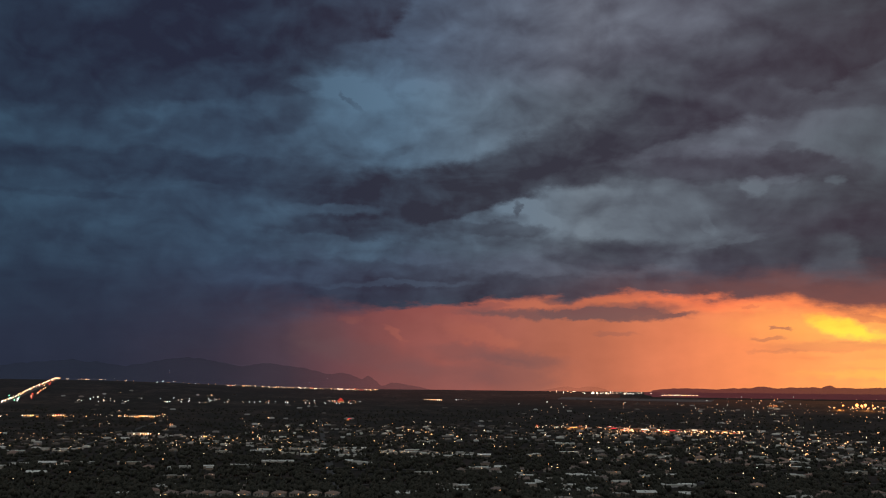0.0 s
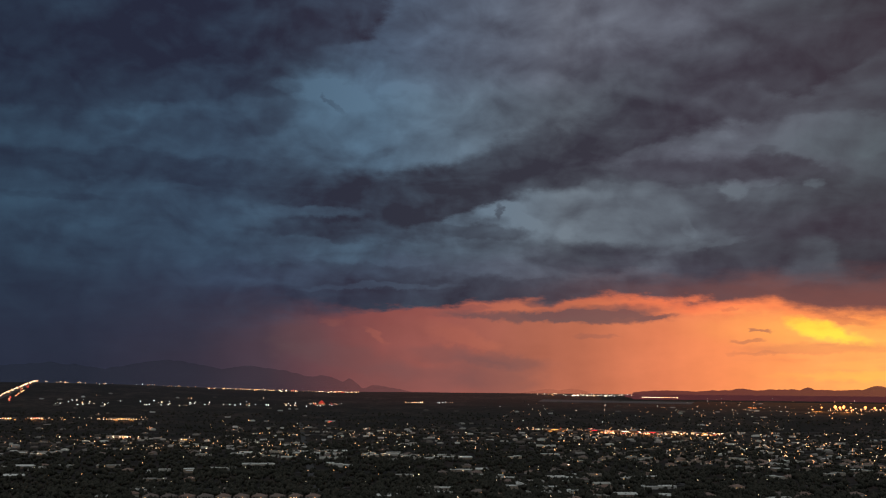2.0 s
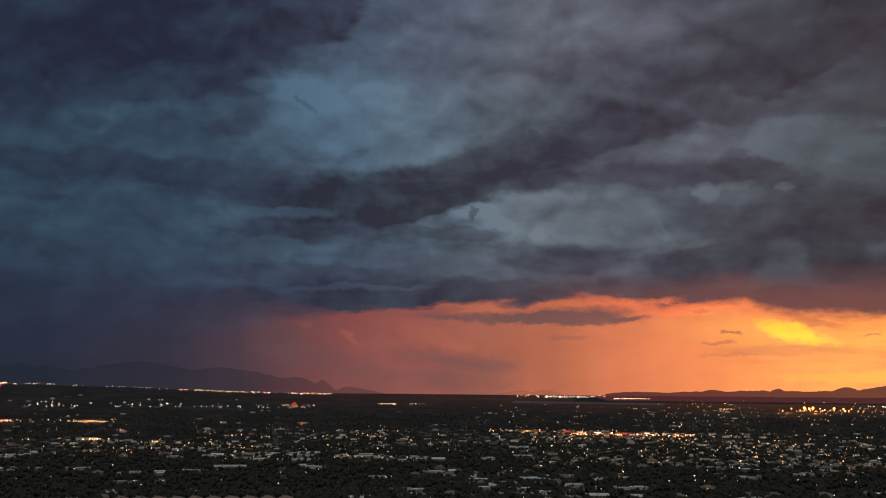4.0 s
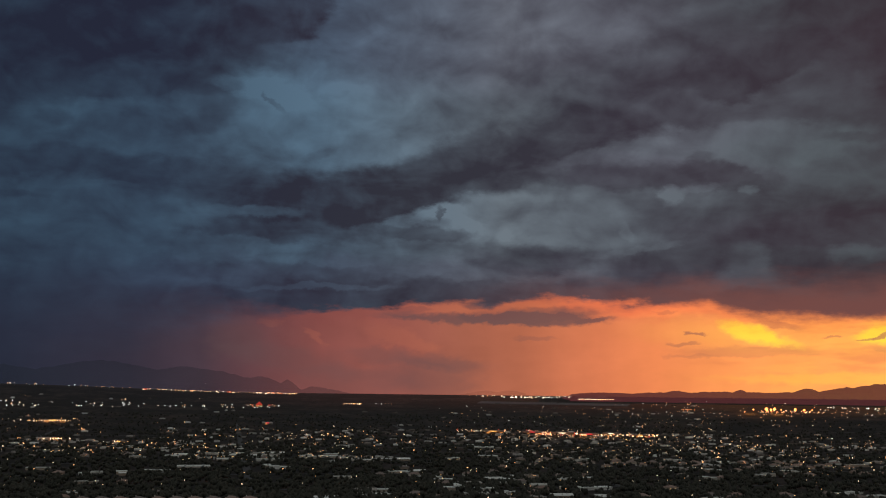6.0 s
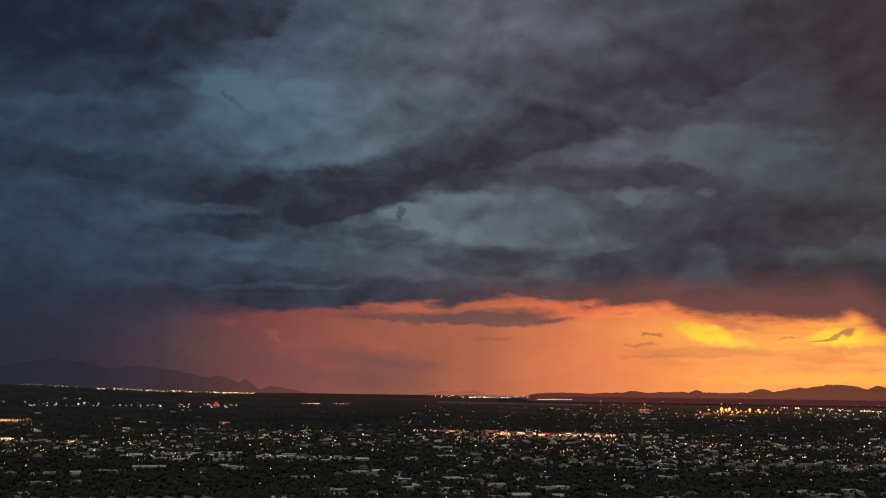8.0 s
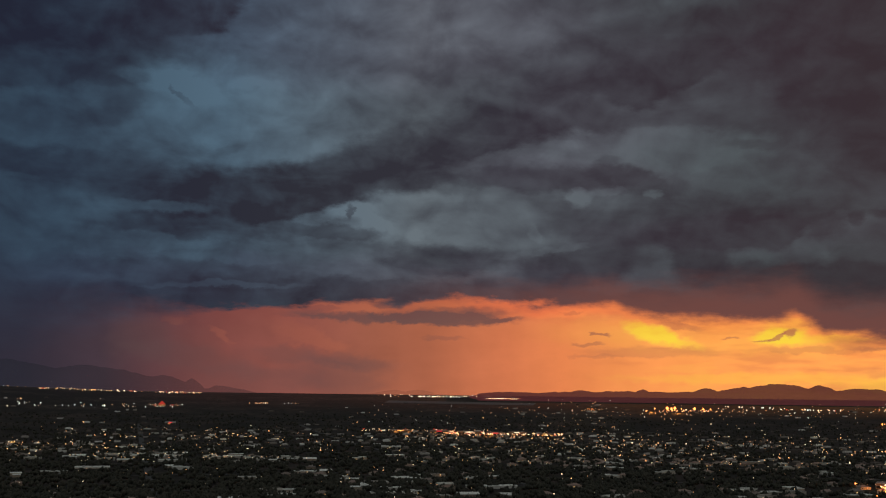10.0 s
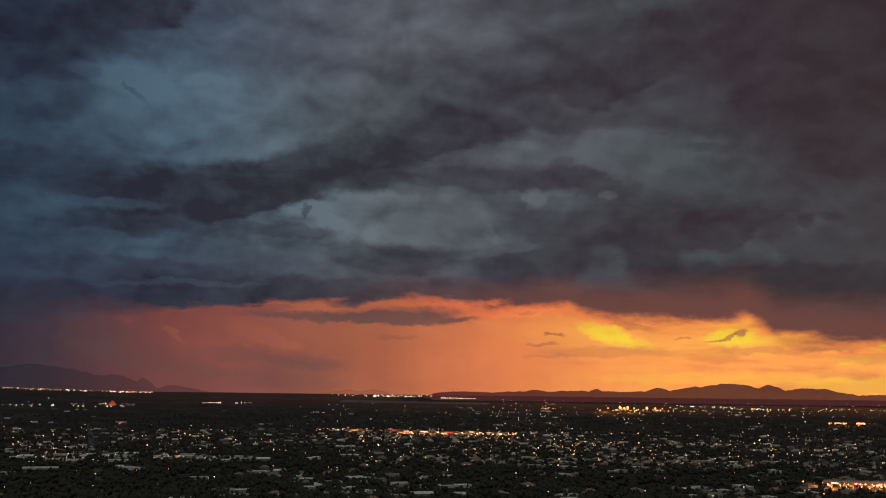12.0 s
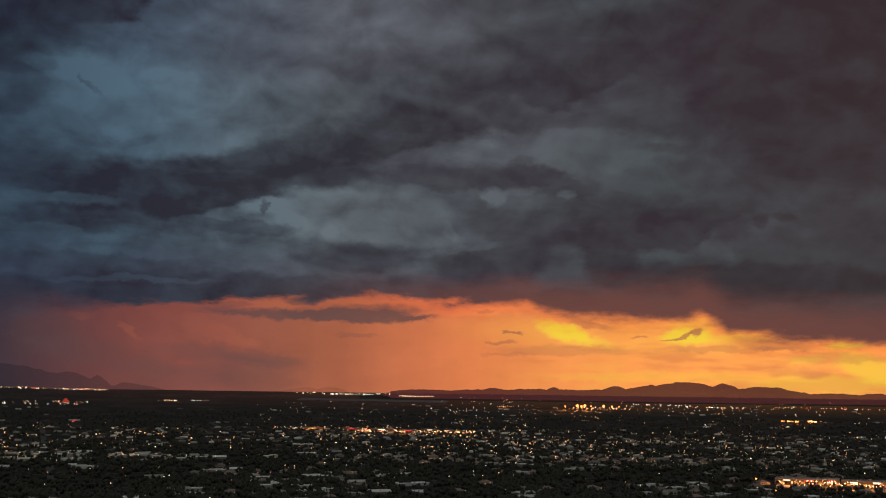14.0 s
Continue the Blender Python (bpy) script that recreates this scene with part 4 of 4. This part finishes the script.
def car(colour, label):
    c = thing("car", label, "car", "cars on the shop lot")
    paint = plain_material("car_paint", colour, 0.3)
    part("body", blocks((-2.2, 2.2, -0.9, 0.9, 0.35, 0.95, 0.97)), paint, c)
    part("cabin", blocks((-1.2, 1.1, -0.8, 0.8, 0.95, 1.5, 0.8)), GLASS, c)
    for px in (-1.35, 1.35):
        for py in (-0.85, 0.85):
            bm = bmesh.new()
            bmesh.ops.create_cone(bm, segments=10, radius1=0.34, radius2=0.34, depth=0.24, cap_ends=True, matrix=pose(px, py, 0.34, 90))
            part("wheel", bm, ASPHALT, c)
    for py in (-0.6, 0.6):
        part("tail_light", blocks((2.18, 2.26, py - 0.2, py + 0.2, 0.6, 0.8)), RED, c, "red tail light")
    return c


cars = [car((0.5, 0.5, 0.5), "pale grey saloon car parked on the lot"), car((0.05, 0.05, 0.06), "black saloon car parked on the lot"), car((0.35, 0.04, 0.03), "dark red saloon car parked on the lot")]
fresh = set()
for i in range(36):
    k = (i % 18 + 0.5) / 18
    back = 22 + 20 * (i // 18) + rng.uniform(-1, 1)
    cx, cy = ox + (ex - ox) * k, oy + (ey_ - oy) * k
    cx, cy = cx * (1 - back / 1400), cy * (1 - back / 1400)
    j = rng.randrange(3)
    m = pose(cx, cy, 0.09, 0, 0, 52.5 + rng.choice((0, 180)))
    if j in fresh:
        copy_thing(cars[j], m)
    else:
        fresh.add(j)
        cars[j].matrix_basis = m
for i in range(130):
    k, back = rng.random(), rng.choice((4, 6, 8, 14, 22, 30, 40, 48)) + rng.uniform(-2, 2)
    cx, cy = ox + (ex - ox) * k, oy + (ey_ - oy) * k
    light(choose("aaaaaww"), cx * (1 - back / 1400), cy * (1 - back / 1400), rng.uniform(1.2, 3.2), rng.uniform(3, 6))
x, y = polar(1384, 31.9)
light("flood", x, y, 3.6, 6)
x, y = polar(1220, 32.9)
light("flood", x, y, 2.4, 6)



def lot_lamp(r, az, watts, up=11.0, colour=(1.0, 0.42, 0.12)):
    """A floodlight high over a lit lot, which lights the ground round it."""
    data = bpy.data.lights.new("lot_floodlight", "POINT")
    data.energy, data.color, data.shadow_soft_size = watts, colour, 0.8
    x, y = polar(r, az)
    new("lot_floodlight", data).location = (x, y, rise(x, y) + up)


for r, az, watts in [(2615, 10.4, 22000), (2600, 12.4, 26000), (2585, 14.6, 26000), (2670, 7.6, 14000), (3860, 21.5, 110000), (3830, 22.9, 110000), (3330, 34.0, 90000), (3060, -20.9, 9000), (3020, -16.6, 9000), (2315, -16.4, 5000)]:
    lot_lamp(r, az, watts, 6.0, (1.0, 0.34, 0.07))
for i in range(7):
    lot_lamp(1362 - 22 * (i % 2), 33.4 + 1.05 * i, 20000, 4.4, (1.0, 0.30, 0.05))

# shops elsewhere in the town
for r, az, w, h, sign, label in [(3090, -20.9, 44, 7, "red", "shop with a bright red sign front"), (3080, -22.2, 40, 6, "amber", "low shop with amber lights"), (3040, -16.6, 70, 8, "amber", "long shop lit yellow along its front"),
                                 (2330, -16.8, 44, 7, None, "flat-roofed hall with a bright yellow lamp"), (2228, -13.2, 26, 6, "amber", "small shop with an amber lit front"), (2060, 6.9, 40, 5, None, "long low pale hall"),
                                 (2700, 7.4, 60, 7, "amber", "long shop with an amber front"), (2690, 9.6, 50, 7, "red", "shop with a red sign"), (2650, 11.3, 60, 8, "white", "wide shop with a white sign"),
                                 (2640, 12.8, 50, 7, "red", "shop with red lights"), (2640, 14.0, 44, 9, "white", "tall shop with a white sign"), (2630, 15.6, 40, 7, "amber", "shop with an amber front"), (1480, -9.2, 46, 5, None, "long low pale hall among trees")]:
    x, y = polar(r, az)
    store(x, y, w, 24, h, -az, sign, label + " beside dark trees" if len(label.split()) < 9 else label, 5, sign is not None, ROOF_GREY if sign else ROOF_WHITE)
for r, az, n, size in [(2322, -16.3, 5, 1.6), (2322, -16.9, 1, 1.5), (3070, -20.8, 5, 1.3), (3070, -22.3, 5, 1.2), (3030, -16.6, 14, 1.0), (2220, -13.2, 3, 1.1)]:
    for i in range(n):
        x, y = polar(r, az + (i - n / 2) * 0.13)
        light("amber" if i % 3 else "warm", x, y, 1.5 * size * rng.uniform(0.8, 1.2), 6)


def pavilion():
    """A hall with a steep roof, standing in for a tower with red lights."""
    s = thing("pavilion", "steep-roofed hall glowing red above the houses", "building")
    part("wall", blocks((-13, 13, -8, 8, -0.6, 5)), STUCCO, s)
    # the red light is put into the whole roof as emission
    part("roof", ridge_roof(-13, 13, -8, 8, 5, 12, 12.0), glow_material("red_glow_roof", (1.0, 0.10, 0.07), 0.45), s, "steep roof, made to glow red in place of lamps")
    for px in (-9, -3, 3, 9):
        part("window", blocks((px - 1.4, px + 1.4, -8.08, -7.95, 1, 3.4)), SHOP_PANE, s, "warm lit window")
    x, y = polar(3925, -5.8)
    s.matrix_basis = pose(x, y, rise(x, y), 0, 0, 5.8)


pavilion()
store(*polar(2985, -5.3), 30, 16, 6, 5.3, "red", "small shop with a red glowing sign front", 4)


def flagpole(r, az, tall):
    x, y = polar(r, az)
    f = thing("flagpole", "tall pale pole with glow put in its paint, standing over dark trees", "pole")
    bm = bmesh.new()
    bmesh.ops.create_cone(bm, segments=8, radius1=0.5, radius2=0.3, depth=tall, cap_ends=True, matrix=pose(0, 0, tall / 2))
    # no lamp shines on the pole: its lit look is emission in the paint
    part("pole", bm, glow_material("self_lit_paint", (1.0, 0.75, 0.5), 0.35), f)
    part("base", blocks((-1.2, 1.2, -1.2, 1.2, -0.5, 0.6)), CONCRETE, f)
    f.matrix_basis = pose(x, y, rise(x, y))


flagpole(1800, 35.4, 14)


def ribbon(name, label, points, width, mat, up=0.12):
    """A road or apron that follows the land."""
    vs, fs = [], []
    for (x0, y0), (x1, y1) in zip(points, points[1:]):
        n = max(2, int(math.hypot(x1 - x0, y1 - y0) / 25))
        dx, dy = x1 - x0, y1 - y0
        l = math.hypot(dx, dy)
        sx, sy = -dy / l * width / 2, dx / l * width / 2
        for i in range(n + 1):
            x, y = x0 + dx * i / n, y0 + dy * i / n
            o = len(vs)
            for k in (-1, 1):
                vs.append((x + k * sx, y + k * sy, rise(x + k * sx, y + k * sy) + up + 0.5))
            if i:
                fs.append((o - 2, o, o + 1, o - 1))
    return tagged(mesh_object(name, vs, fs, mat), label, "road", kind="structure")


ribbon("road", "wide lit avenue of dark asphalt", [(-1330, 2400), (-1492, 3392), (-1767, 4640)], 26, ASPHALT)
for b in (1000, 1176, 1396, 1616, 1880, 2144, 2500):
    ribbon("road", "dark asphalt street through the housing", [from_grid(-900, b), from_grid(1900, b)], 9, ASPHALT)
for a in (-420, 30, 480, 960):
    ribbon("road", "dark asphalt street up the valley", [from_grid(a, 960), from_grid(a, 3000)], 11, ASPHALT, 0.16)
ribbon("pavement", "pale concrete parking lot before the shops", [(ox * 0.97, oy * 0.97), (ex * 0.97, ey_ * 0.97)], 60, CONCRETE, -0.45)
ribbon("pavement", "pale far airfield apron", [polar(4330, 6.6), polar(4300, 11), polar(4260, 15)], 150, plain_material("worn_apron", (0.13, 0.11, 0.11), 0.9, 0.02, 0.6))


def street_lamp():
    s = thing("street_lamp", "tall metal street lamp with a glowing head", "street lamp", "street lamps of the near quarter")
    bm = bmesh.new()
    bmesh.ops.create_cone(bm, segments=6, radius1=0.12, radius2=0.07, depth=7.5, cap_ends=True, matrix=pose(0, 0, 3.5))
    part("pole", bm, METAL, s)
    part("arm", blocks((-0.05, 1.6, -0.05, 0.05, 7.1, 7.2)), METAL, s)
    part("lamp_head", shifted(bulb(0.38), 1.7, 0, 7.0), WARM, s, "warm glowing lamp head")
    return s


first = None
for b in (1000, 1176, 1396, 1616, 1880):
    for i in range(22):
        x, y = from_grid(-560 + i * 82 + rng.uniform(-20, 20), b + 6)
        if not (950 < math.hypot(x, y) < 2000 and -26 < bearing(x, y) < 41) or rng.random() < 0.35:
            continue
        m = pose(x, y, rise(x, y), 0, 0, rng.uniform(0, 360))
        if first is None:
            first = street_lamp()
            first.matrix_basis = m
        else:
            copy_thing(first, m)
for tone, (vs, fs) in LIGHTS.items():
    tagged(mesh_object("town_lights", vs, fs, TONES[tone]), f"scattered {tone} street and yard lamps glowing", "lights", kind="stuff")
pv, pf = [], []
for x, y, z in POLES:
    o, g = len(pv), rise(x, y) - 0.3
    for h, s in ((g, 0.14), (z, 0.08)):
        pv += [(x + s, y, h), (x - s * 0.5, y + s * 0.87, h), (x - s * 0.5, y - s * 0.87, h)]
    pf += [(o, o + 1, o + 4, o + 3), (o + 1, o + 2, o + 5, o + 4), (o + 2, o, o + 3, o + 5)]
tagged(mesh_object("lamp_poles", pv, pf, METAL), "thin metal poles under the town lamps", "poles", kind="stuff")
